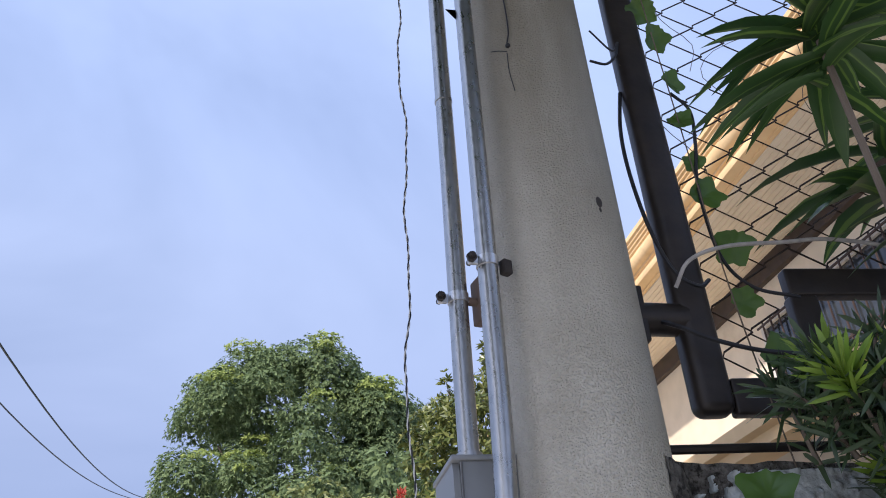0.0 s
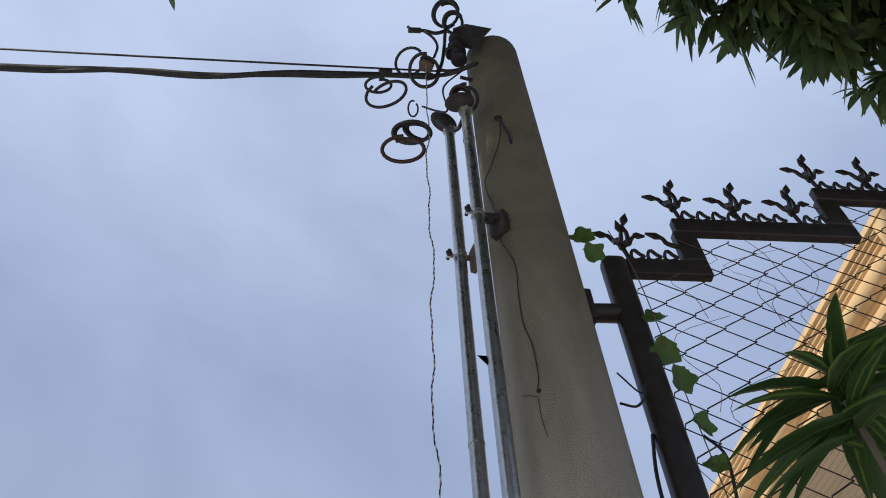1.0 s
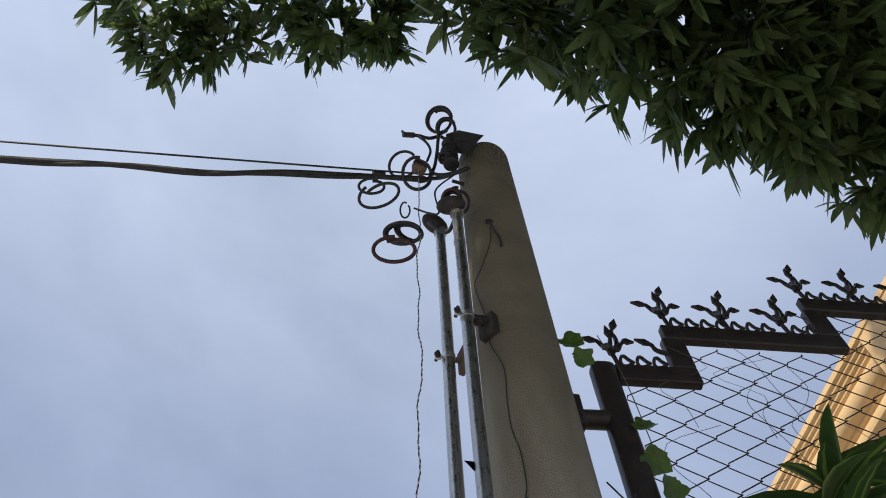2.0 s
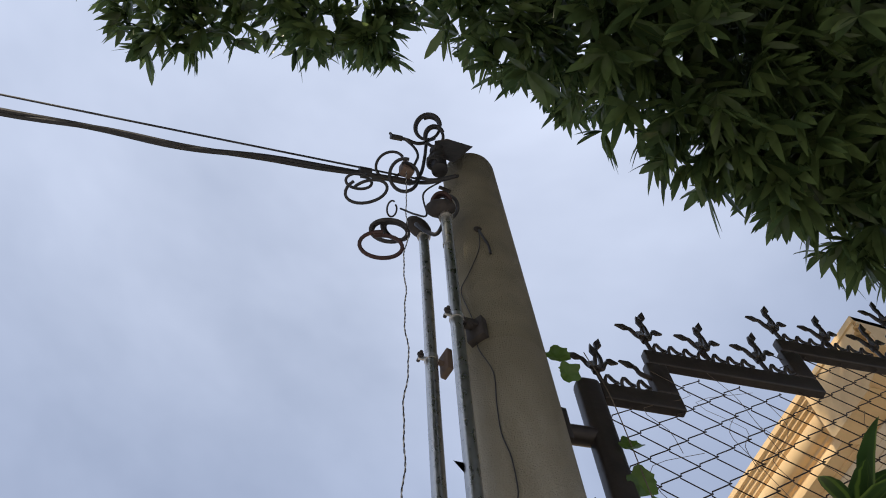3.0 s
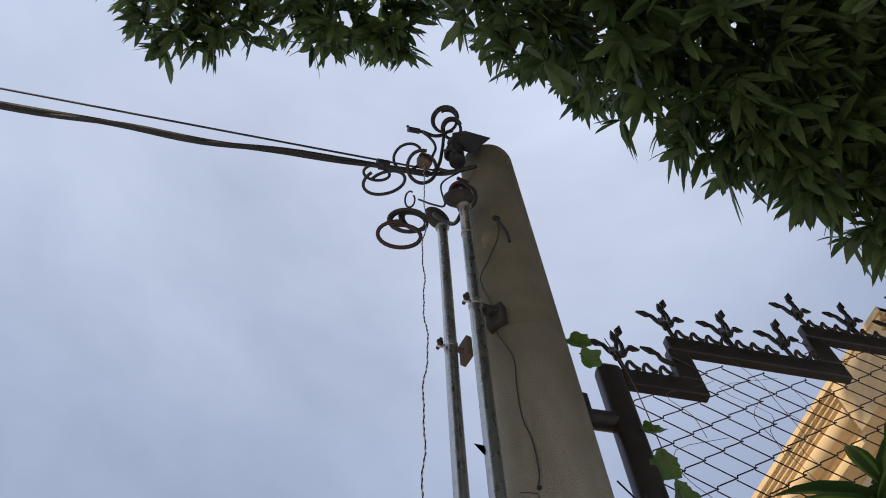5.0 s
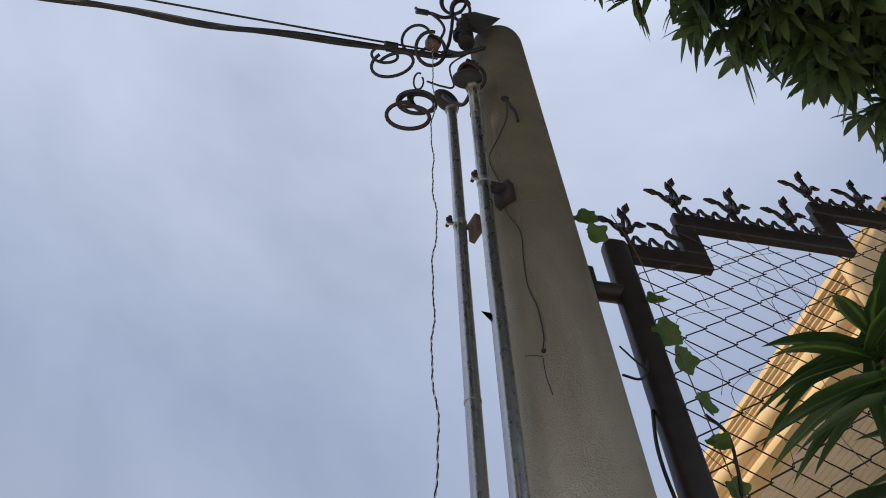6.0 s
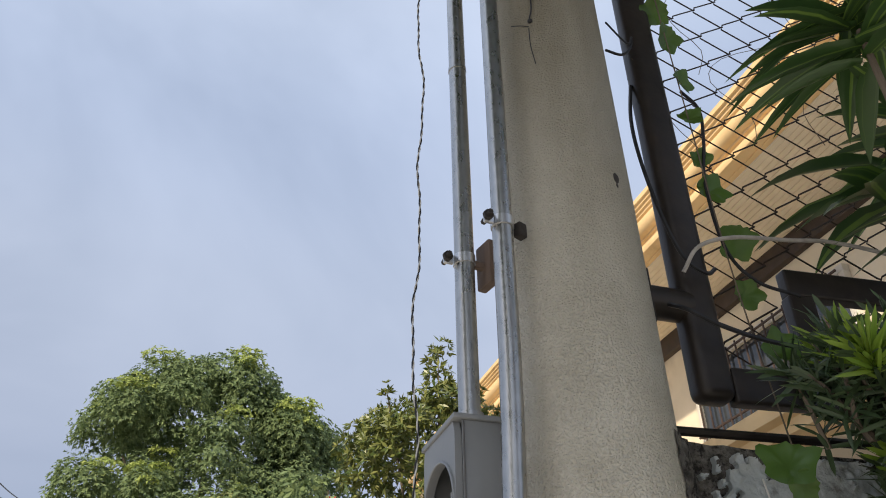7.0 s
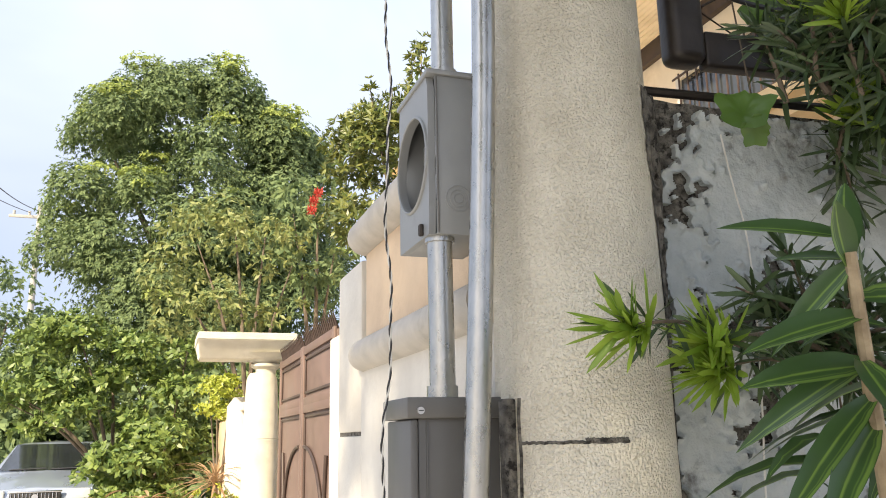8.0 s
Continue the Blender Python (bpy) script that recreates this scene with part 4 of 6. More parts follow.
junction = thing("connector_box", (0.17, 1.46, 4.90), "small weathered wooden connector block among the cables", "connector")
part("block", box((0.144, 1.44, 4.89), (0.196, 1.485, 4.965), 0.004, turn=15), M_WOOD, junction)


def service_drop():
    ob = thing("service_drop", (0.16, 1.54, 4.95), "thick twisted black service cable with a thin messenger wire", "overhead cable")
    n = 150
    pts, pts2, wire = [], [], []
    for k in range(n + 1):
        s = 16.0 * (k / n) ** 1.4
        x, y = 0.20 - s, 1.50 + 0.05 * s
        z = 4.90 - 0.160 * s + 0.0060 * s * s
        wob = (0.015 * math.sin(s * 5.0 + 0.6) + 0.009 * math.sin(s * 11.3 + 1.0)) * min(s * 2, 1)
        pts.append((x, y + 0.005 * math.cos(s * 6), z + wob + 0.004 * math.sin(s * 6)))
        pts2.append((x, y - 0.005 * math.cos(s * 6), z + wob - 0.004 * math.sin(s * 6) - 0.003))
        wire.append((x + 0.04, y, 4.955 - 0.080 * s + 0.0035 * s * s))
    part("conductor", tube(pts, 0.0115, 8), M_CABLE, ob)
    part("conductor", tube(pts2, 0.010, 8), M_CABLE, ob)
    part("messenger", tube(wire, 0.0042, 6), M_CABLE, ob)
    part("tail", tube(curve_points([(0.20, 1.50, 4.90), (0.27, 1.46, 4.86), (0.36, 1.40, 4.85)]), 0.009, 8), M_CABLE, ob)
    part("tail", tube(curve_points([(0.22, 1.50, 4.955), (0.29, 1.46, 4.90), (0.37, 1.40, 4.86)]), 0.006, 8), M_CABLE, ob)
    part("splice", tube([(-0.02, 1.50, 4.875), (0.03, 1.50, 4.885)], 0.018, 8), M_CABLE, ob, "taped splice")
    return ob


service_drop()


def hanging_wire():
    """Twisted pair, one core black and one pale, hanging beside the conduits."""
    ob = thing("hanging_wire", (0.14, 1.45, 3.0), "thin twisted black and white wire hanging beside the conduits", "wire")
    a, b = [], []
    rng = random.Random(3)
    ph = [rng.uniform(0, 6) for _ in range(4)]
    n = 520
    for k in range(n + 1):
        z = 4.88 - 3.75 * k / n
        free = min((4.88 - z) / 0.6, 1.0)
        x = 0.166 - 0.0125 * (4.88 - z) + free * (0.004 * math.sin(z * 7 + ph[0]) + 0.0045 * math.sin(z * 17 + ph[1]) + 0.0018 * math.sin(z * 41 + ph[2]))
        y = 1.455 + 0.004 * math.sin(z * 9 + ph[3])
        q = z * 2 * math.pi / 0.042
        a.append((x + 0.0014 * math.cos(q), y + 0.0014 * math.sin(q), z))
        b.append((x - 0.0014 * math.cos(q), y - 0.0014 * math.sin(q), z))
    part("black_core", tube(a, 0.0015, 5), M_CABLE, ob)
    part("white_core", tube(b, 0.0013, 5), M_WHITECABLE, ob, "pale insulated core")
    return ob


hanging_wire()


def pillar_wires():
    """Old thin wires stuck to the pillar's face."""
    ob = thing("old_wire", (0.40, 1.33, 3.5), "thin old wire clinging to the pillar", "wire")
    ctrl = [on_pillar(a, z, 0.005) for a, z in ((-119, 4.38), (-124, 4.24), (-146, 4.11), (-166, 4.05), (-154, 3.88), (-148, 3.79), (-149, 3.69), (-134, 3.55), (-136, 3.42), (-136, 3.31), (-130, 3.22), (-129, 3.12), (-132, 3.08))]
    part("wire", tube(curve_points(ctrl, 6), 0.0017, 6), M_CABLE, ob)
    b = bmesh.new()
    bmesh.ops.create_icosphere(b, subdivisions=2, radius=0.006)
    bmesh.ops.translate(b, verts=b.verts, vec=on_pillar(-132, 3.075, 0.002))
    part("knot", b, M_CABLE, ob)
    part("wire", tube(curve_points([on_pillar(-134, 3.055, 0.001), on_pillar(-134, 3.00, 0.001), on_pillar(-131, 2.94, 0.001)], 6), 0.0011, 5), M_CABLE, ob)
    part("wire", tube(curve_points([on_pillar(-153, 3.09, 0.001), on_pillar(-143, 3.075, 0.001), on_pillar(-134, 3.06, 0.001)], 6), 0.0011, 5), M_CABLE, ob)
    b = bmesh.new()
    bmesh.ops.create_icosphere(b, subdivisions=2, radius=0.018)
    bmesh.ops.scale(b, verts=b.verts, vec=(1, 0.5, 1))
    bmesh.ops.translate(b, verts=b.verts, vec=on_pillar(-120, 4.39, 0.0))
    part("stub", b, M_RUSTPLATE, ob)
    part("tail", tube(curve_points([on_pillar(-119, 4.37, 0.008), on_pillar(-114, 4.30, 0.010), on_pillar(-109, 4.25, 0.008), on_pillar(-108, 4.19, 0.006)], 5), 0.0045, 6), M_CABLE, ob)
    for dz, sz in ((0.0, 0.010), (-0.018, 0.006)):
        b = bmesh.new()
        bmesh.ops.create_icosphere(b, subdivisions=2, radius=sz)
        bmesh.ops.scale(b, verts=b.verts, vec=(1, 0.35, 1.5))
        bmesh.ops.translate(b, verts=b.verts, vec=on_pillar(-71, 2.64 + dz, -0.002))
        part("scar", b, M_RUSTPLATE, ob, "dark rust scar")
    ob2 = thing("string", (0.72, 1.40, 1.7), "thin white cord hanging down the grey wall", "string")
    part("cord", tube(curve_points([(0.715, 1.398, 2.09), (0.72, 1.395, 2.04), (0.727, 1.392, 1.985), (0.741, 1.392, 1.914), (0.742, 1.388, 1.80), (0.73, 1.385, 1.63), (0.712, 1.38, 1.45), (0.71, 1.38, 1.2)], 6), 0.0016, 5), M_WHITECABLE, ob2)
    ob3 = thing("angle_plate", (0.25, 1.40, 3.17), "small dark triangular steel plate behind the conduit", "bracket")
    b = bmesh.new()
    v = [b.verts.new(q) for q in ((0.240, 1.40, 3.19), (0.285, 1.40, 3.19), (0.285, 1.40, 3.13))]
    f = b.faces.new(v)
    bmesh.ops.solidify(b, geom=[f], thickness=0.006)
    part("plate", b, M_RUSTPLATE, ob3, smooth=False)
    return ob


pillar_wires()


def bracket_cables():
    ob = thing("loose_cable", (0.66, 1.44, 2.5), "black cable looped round the fence bracket", "cable")
    part("cable", tube(curve_points([(0.668, 1.475, 3.05), (0.640, 1.46, 2.92), (0.622, 1.43, 2.78), (0.622, 1.40, 2.62), (0.655, 1.40, 2.52), (0.70, 1.40, 2.49), (0.73, 1.41, 2.51)]), 0.0045, 6), M_CABLE, ob)
    part("cable", tube(curve_points([(0.622, 1.43, 2.425), (0.64, 1.40, 2.40), (0.70, 1.39, 2.37), (0.80, 1.38, 2.345), (0.95, 1.37, 2.34), (1.15, 1.34, 2.36), (1.5, 1.30, 2.38)]), 0.005, 6), M_CABLE, ob)
    part("cable", tube(curve_points([(0.77, 1.43, 3.02), (0.80, 1.42, 2.96), (0.79, 1.42, 2.86), (0.775, 1.43, 2.75), (0.775, 1.42, 2.58), (0.82, 1.41, 2.50), (0.92, 1.41, 2.48)]), 0.004, 6), M_CABLE, ob)
    part("cable", tube(curve_points([(0.585, 1.43, 3.10), (0.62, 1.42, 3.085), (0.655, 1.43, 3.13), (0.672, 1.44, 3.18)]), 0.0035, 6), M_CABLE, ob)
    part("cable", tube(curve_points([(0.60, 1.43, 3.20), (0.64, 1.42, 3.13), (0.665, 1.43, 3.17)]), 0.0025, 6), M_CABLE, ob)
    ob2 = thing("grey_cable", (0.9, 1.38, 2.55), "weathered grey cable arching from the fence post", "cable")
    part("cable", tube(curve_points([(0.655, 1.41, 2.49), (0.68, 1.38, 2.535), (0.76, 1.37, 2.565), (0.88, 1.36, 2.575), (0.98, 1.34, 2.575), (1.10, 1.30, 2.53), (1.22, 1.25, 2.43), (1.32, 1.20, 2.30)]), 0.0042, 8), M_GREYCABLE, ob2)
    return ob


bracket_cables()


# ---- gate, far pillar and street side ----
def gate_leaf(y0, y1, label):
    ob = thing("gate_leaf", (0.765, y0, 0.03), label, "gate", "street gate")
    x = 0.765
    part("panel_sheet", box((x, y0, 0.12), (x + 0.03, y1, 2.22), 0.003), M_GATE, ob)
    for lo, hi in (((x - 0.02, y0, 0.1), (x, y0 + 0.06, 2.235)), ((x - 0.02, y1 - 0.06, 0.1), (x, y1, 2.235))):
        part("stile", box(lo, hi, 0.004), M_GATE, ob)
    for z in (2.20, 1.85, 1.80, 0.2):
        part("rail", box((x - 0.018, y0 + 0.06, z - 0.028), (x - 0.001, y1 - 0.06, z + 0.028), 0.004), M_GATE, ob)
    for za, zb in ((1.90, 2.15), (0.25, 1.76)):
        for lo, hi in (((x - 0.012, y0 + 0.075, zb - 0.018), (x - 0.001, y1 - 0.075, zb)), ((x - 0.012, y0 + 0.075, za), (x - 0.001, y1 - 0.075, za + 0.018)),
                       ((x - 0.012, y0 + 0.075, za), (x - 0.001, y0 + 0.093, zb)), ((x - 0.012, y1 - 0.093, za), (x - 0.001, y1 - 0.075, zb))):
            part("moulding", box(lo, hi, 0.003), M_GATETRIM, ob)
    s = 1 if y0 > 5.9 else -1
    inner, outer = (y0 + 0.1, y1 - 0.15) if s > 0 else (y1 - 0.1, y0 + 0.15)
    for zc in (1.55, 1.10):
        pts = [Vector((x - 0.012, inner + (outer - inner) * 0.8 * math.sin(a), zc - 0.55 + 0.55 * math.cos(a))) for a in np.linspace(0, 1.5, 12)]
        part("scroll", tube(pts, 0.012, 8), M_GATETRIM, ob, "curved wrought ornament")
    part("upright", tube([(x - 0.012, inner + (outer - inner) * 0.62, 0.3), (x - 0.012, inner + (outer - inner) * 0.9, 1.5)], 0.012, 8), M_GATETRIM, ob)
    y = y0 + 0.03
    while y < y1:
        part("spike", tube([(x + 0.01, y, 2.22), (x - 0.03, y - 0.02, 2.335)], [0.011, 0.002], 5), M_GATETRIM, ob)
        y += 0.055
    return ob


gate_leaf(6.05, 7.17, "brown steel gate leaf with pressed panels and spikes, sunlit")
gate_leaf(4.92, 6.035, "brown steel gate leaf with pressed panels and spikes, in shade")
part("gate_wall", box((0.72, 2.80, 0), (0.86, 4.90, 2.15), 0.01), M_PAINT)
tagged(bpy.data.objects["gate_wall"], "white rendered wall beside the gate", "wall", kind="structure")


def far_pillar():
    ob = thing("gate_pillar", (0.64, 7.42, 0.1), "round cream gate pillar under a wide square cap slab", "gate pillar")
    part("shaft", lathe([(0.155, 0.05), (0.15, 1.2), (0.148, 1.605), (0.142, 1.61), (0.148, 1.615), (0.13, 2.10), (0.115, 2.14), (0.10, 2.16)], (0.63, 7.42, 0), 32), M_STUCCO, ob)
    part("neck", lathe([(0.085, 2.15), (0.09, 2.19), (0.13, 2.215), (0.13, 2.235), (0.10, 2.245), (0.15, 2.28), (0.24, 2.32)], (0.66, 7.42, 0), 32), M_STUCCO, ob)
    b = bmesh.new()
    vs = []
    for z, gx, gy in ((2.27, 0.375, 0.16), (2.41, 0.40, 0.30), (2.41, 0.405, 0.31), (2.475, 0.405, 0.31)):
        vs.append([b.verts.new((0.48 + sx * gx, 7.45 + sy * gy, z)) for sx, sy in ((-1, -1), (1, -1), (1, 1), (-1, 1))])
    for r0, r1 in zip(vs, vs[1:]):
        for k in range(4):
            b.faces.new((r0[k], r0[(k + 1) % 4], r1[(k + 1) % 4], r1[k]))
    b.faces.new(vs[0][::-1])
    b.faces.new(vs[-1])
    bmesh.ops.bevel(b, geom=list(b.edges), offset=0.008, segments=2, affect="EDGES")
    part("cap_slab", b, M_STUCCO, ob, "wide cream cap slab", smooth=False)
    return ob


far_pillar()
fw = thing("wall_far", (0.6, 9.0, 0), "peach garden wall with a cream sloping coping", "wall", kind="structure")
part("panel", box((0.52, 7.6, 0), (0.66, 11.5, 1.85), 0.01), M_PANEL, fw)
part("coping", box((0.48, 7.6, 1.852), (0.70, 11.5, 1.93), 0.02), M_STUCCO, fw)
part("pier", lathe([(0.12, 0.1), (0.12, 1.9), (0.06, 1.98)], (0.50, 7.85, 0), 24), M_STUCCO, fw)


# ---- house behind the fence ----
def house():
    ob = thing("house", (6.0, 6.0, 0), "cream house with a stepped ochre cornice and a dark fascia board", "house")
    y0, y1 = 2.04, 13.0
    # stepped cornice along the street side, then its return along the near side
    arc = lambda cx, cy, rx, ry, a0, a1: [(cx + rx * math.cos(radians(q)), cy + ry * math.sin(radians(q))) for q in np.linspace(a0, a1, 9)]
    prof = [(0.0, 0.0), (0.0, -0.045), (-0.022, -0.052), (-0.022, -0.075), (-0.042, -0.082), (-0.042, -0.105), (-0.062, -0.112), (-0.062, -0.135)]
    prof += arc(-0.115, -0.215, 0.062, 0.078, 60, -75) + [(-0.125, -0.298), (-0.125, -0.318), (-0.145, -0.325), (-0.145, -0.345)]
    prof += arc(-0.145, -0.405, 0.030, 0.052, 60, -60)[:7] + [(-0.175, -0.448), (-0.205, -0.452), (-0.205, -0.466), (-0.24, -0.47), (-0.62, -0.47), (-0.62, 0.0)]
    part("cornice", extrude_profile(prof, (3.30, y0, 6.02), (3.30, y1, 6.02)), M_CORNICE, ob, "stepped ochre cornice")
    back = [(-o, u) for o, u in prof][::-1]
    part("cornice", extrude_profile(back, (3.31, y0 + 0.0, 6.02), (9.0, y0 + 0.0, 6.02)), M_CORNICE, ob, "stepped ochre cornice")
    part("soffit", box((3.54, y0 + 0.24, 5.535), (4.45, y1, 5.549), 0), M_HOUSE, ob, smooth=False)
    for k in range(14):
        part("soffit_slat", box((3.60 + 0.06 * k, y0 + 0.3, 5.528), (3.64 + 0.06 * k, y1, 5.535), 0), M_HOUSE, ob, smooth=False)
    part("fascia_board", box((4.40, y0 + 0.9, 5.33), (4.47, y1, 5.534), 0.006), M_BEAM, ob, "dark brown fascia board")
    part("wall", box((4.47, y0 + 0.95, 0), (4.72, y1, 5.53), 0), M_HOUSE, ob, smooth=False)
    part("wall", box((4.72, y0 + 0.95, 0), (9.0, y0 + 1.2, 5.53), 0), M_HOUSE, ob, smooth=False)
    part("roof", box((3.45, y0 + 0.15, 6.02), (9.0, y1, 6.10), 0.01), M_ROOF, ob, smooth=False)
    # lower veranda with its own ochre edge and a barred window
    part("canopy_edge", extrude_profile([(0.0, 0.0), (0.0, -0.09), (-0.05, -0.11), (-0.05, -0.18), (-0.3, -0.18), (-0.3, 0.0)], (2.75, 2.6, 3.35), (2.75, y1, 3.35)), M_CORNICE, ob, smooth=False)
    part("canopy", box((2.85, 2.6, 3.22), (4.47, y1, 3.34), 0.01), M_HOUSE, ob, smooth=False)
    return ob


house()


def barred_window():
    ob = thing("window_1", (4.45, 5.35, 3.7), "house window behind brown security bars", "window", kind="structure")
    x, ya, yb, za, zb = 4.40, 4.4, 6.4, 3.70, 4.92
    part("pane", box((x + 0.03, ya, za), (x + 0.05, yb, zb)), M_GLASSDARK, ob, "dark window glass", smooth=False)
    for lo, hi in (((x, ya - 0.06, za - 0.06), (x + 0.068, yb + 0.06, za)), ((x, ya - 0.06, zb), (x + 0.068, yb + 0.06, zb + 0.06)), ((x, ya - 0.06, za), (x + 0.068, ya, zb)), ((x, yb, za), (x + 0.068, yb + 0.06, zb))):
        part("window_frame", box(lo, hi, 0.004), M_PAINT, ob)
    for k in range(15):
        y = ya + (yb - ya) * (k + 0.5) / 15
        part("bar", tube([(x - 0.05, y, za - 0.03), (x - 0.05, y, zb + 0.03)], 0.010, 6), M_GATETRIM, ob)
    for z in (za, (za + zb) / 2, zb):
        part("cross_bar", tube([(x - 0.05, ya - 0.03, z), (x - 0.05, yb + 0.03, z)], 0.012, 6), M_GATETRIM, ob)
    for y in (ya - 0.02, yb + 0.02):
        part("fixing", tube([(x - 0.05, y, (za + zb) / 2), (x + 0.07, y, (za + zb) / 2)], 0.010, 6), M_GATETRIM, ob)
    return ob


barred_window()


# ---- plants ----
def sprigs(rng, centres, axes, count, length, width, spread=1.0, droop=0.35, jitter=0.25, stations=None, widths=None, fold=0.25, flat=False):
    """Whorls of leaves: count leaves round every axis."""
    n = len(centres)
    c = np.repeat(centres, count, axis=0)
    ax = np.repeat(axes / np.linalg.norm(axes, axis=1, keepdims=True), count, axis=0)
    d = unit(rng, n * count)
    d = d - ax * (d * ax).sum(1, keepdims=True)
    d /= np.linalg.norm(d, axis=1, keepdims=True) + 1e-9
    way = d * spread + ax * (0.55 + jitter * rng.normal(size=(n * count, 1)))
    nrm = ax + 0.3 * rng.normal(size=ax.shape)
    ln = length * rng.uniform(0.65, 1.2, n * count)
    wd = width * rng.uniform(0.75, 1.2, n * count)
    kw = {}
    if stations:
        kw = dict(stations=stations, widths=widths)
    return leaves(c, way, nrm, ln, wd, droop, fold=fold, flat=flat, **kw)


def shell_points(rng, lumps, density, inner=0.55, low=-0.6):
    """Places in the outer part of ellipsoid lumps (centre, radii), with outward ways."""
    ps, ds = [], []
    for (cx, cy, cz), (rx, ry, rz) in lumps:
        n = max(int(density * (rx * ry + ry * rz + rx * rz)), 3)
        u = unit(rng, n)
        u = u[u[:, 2] > low]
        k = rng.uniform(inner, 1.0, (len(u), 1)) ** 0.6
        k = k * (1 + 0.12 * np.sin(u[:, :1] * 7 + cx * 3) + 0.1 * np.sin(u[:, 1:2] * 9 + cz * 5))
        ps.append(np.array((cx, cy, cz)) + u * k * np.array((rx, ry, rz)))
        ds.append(u + np.array((0, 0, 0.25)))
    return np.concatenate(ps), np.concatenate(ds)


def crown(name, rng, lumps, density, count, length, width, mat, parent, label="", droop=0.3, low=-0.6, spread=1.0, tilt=0.0, stations=(0.0, 0.45, 1.0), widths=(0.15, 1.0, 0.0)):
    c, a = shell_points(rng, lumps, density, low=low)
    a = a + np.array((0, 0, tilt))
    v, f, uv = sprigs(rng, c, a, count, length, width, spread, droop, stations=stations, widths=widths, flat=True)
    ob = mesh_part(name, v, f, mat, parent, label, uv)
    ob["kind"] = "stuff"
    return ob


def limb_tree(name, parent, base, tips, r0, mat=None):
    """Trunk and limbs from base to tips, each a mesh of its own."""
    base = Vector(base)
    fork = base + Vector((0, 0, max(t[2] for t in tips) - base.z)) * 0.35
    part("trunk", tube(curve_points([base, base.lerp(fork, 0.5) + Vector((r0 * 0.4, 0, 0)), fork], 5), [r0 * (1.25 - 0.5 * k / 10) for k in range(11)], 10), mat or M_BARK, parent)
    for i, t in enumerate(tips):
        t = Vector(t)
        mid = fork.lerp(t, 0.5) + Vector((0, 0, 0.08 * (t - fork).length)) + Vector((0.1, 0.06, 0)) * r0 * math.sin(i * 2.3)
        pts = curve_points([fork - Vector((0, 0, r0)), mid, t], 5)
        part("limb", tube(pts, [r0 * 0.6 * (1 - 0.85 * k / (len(pts) - 1)) for k in range(len(pts))], 7), mat or M_BARK, parent)


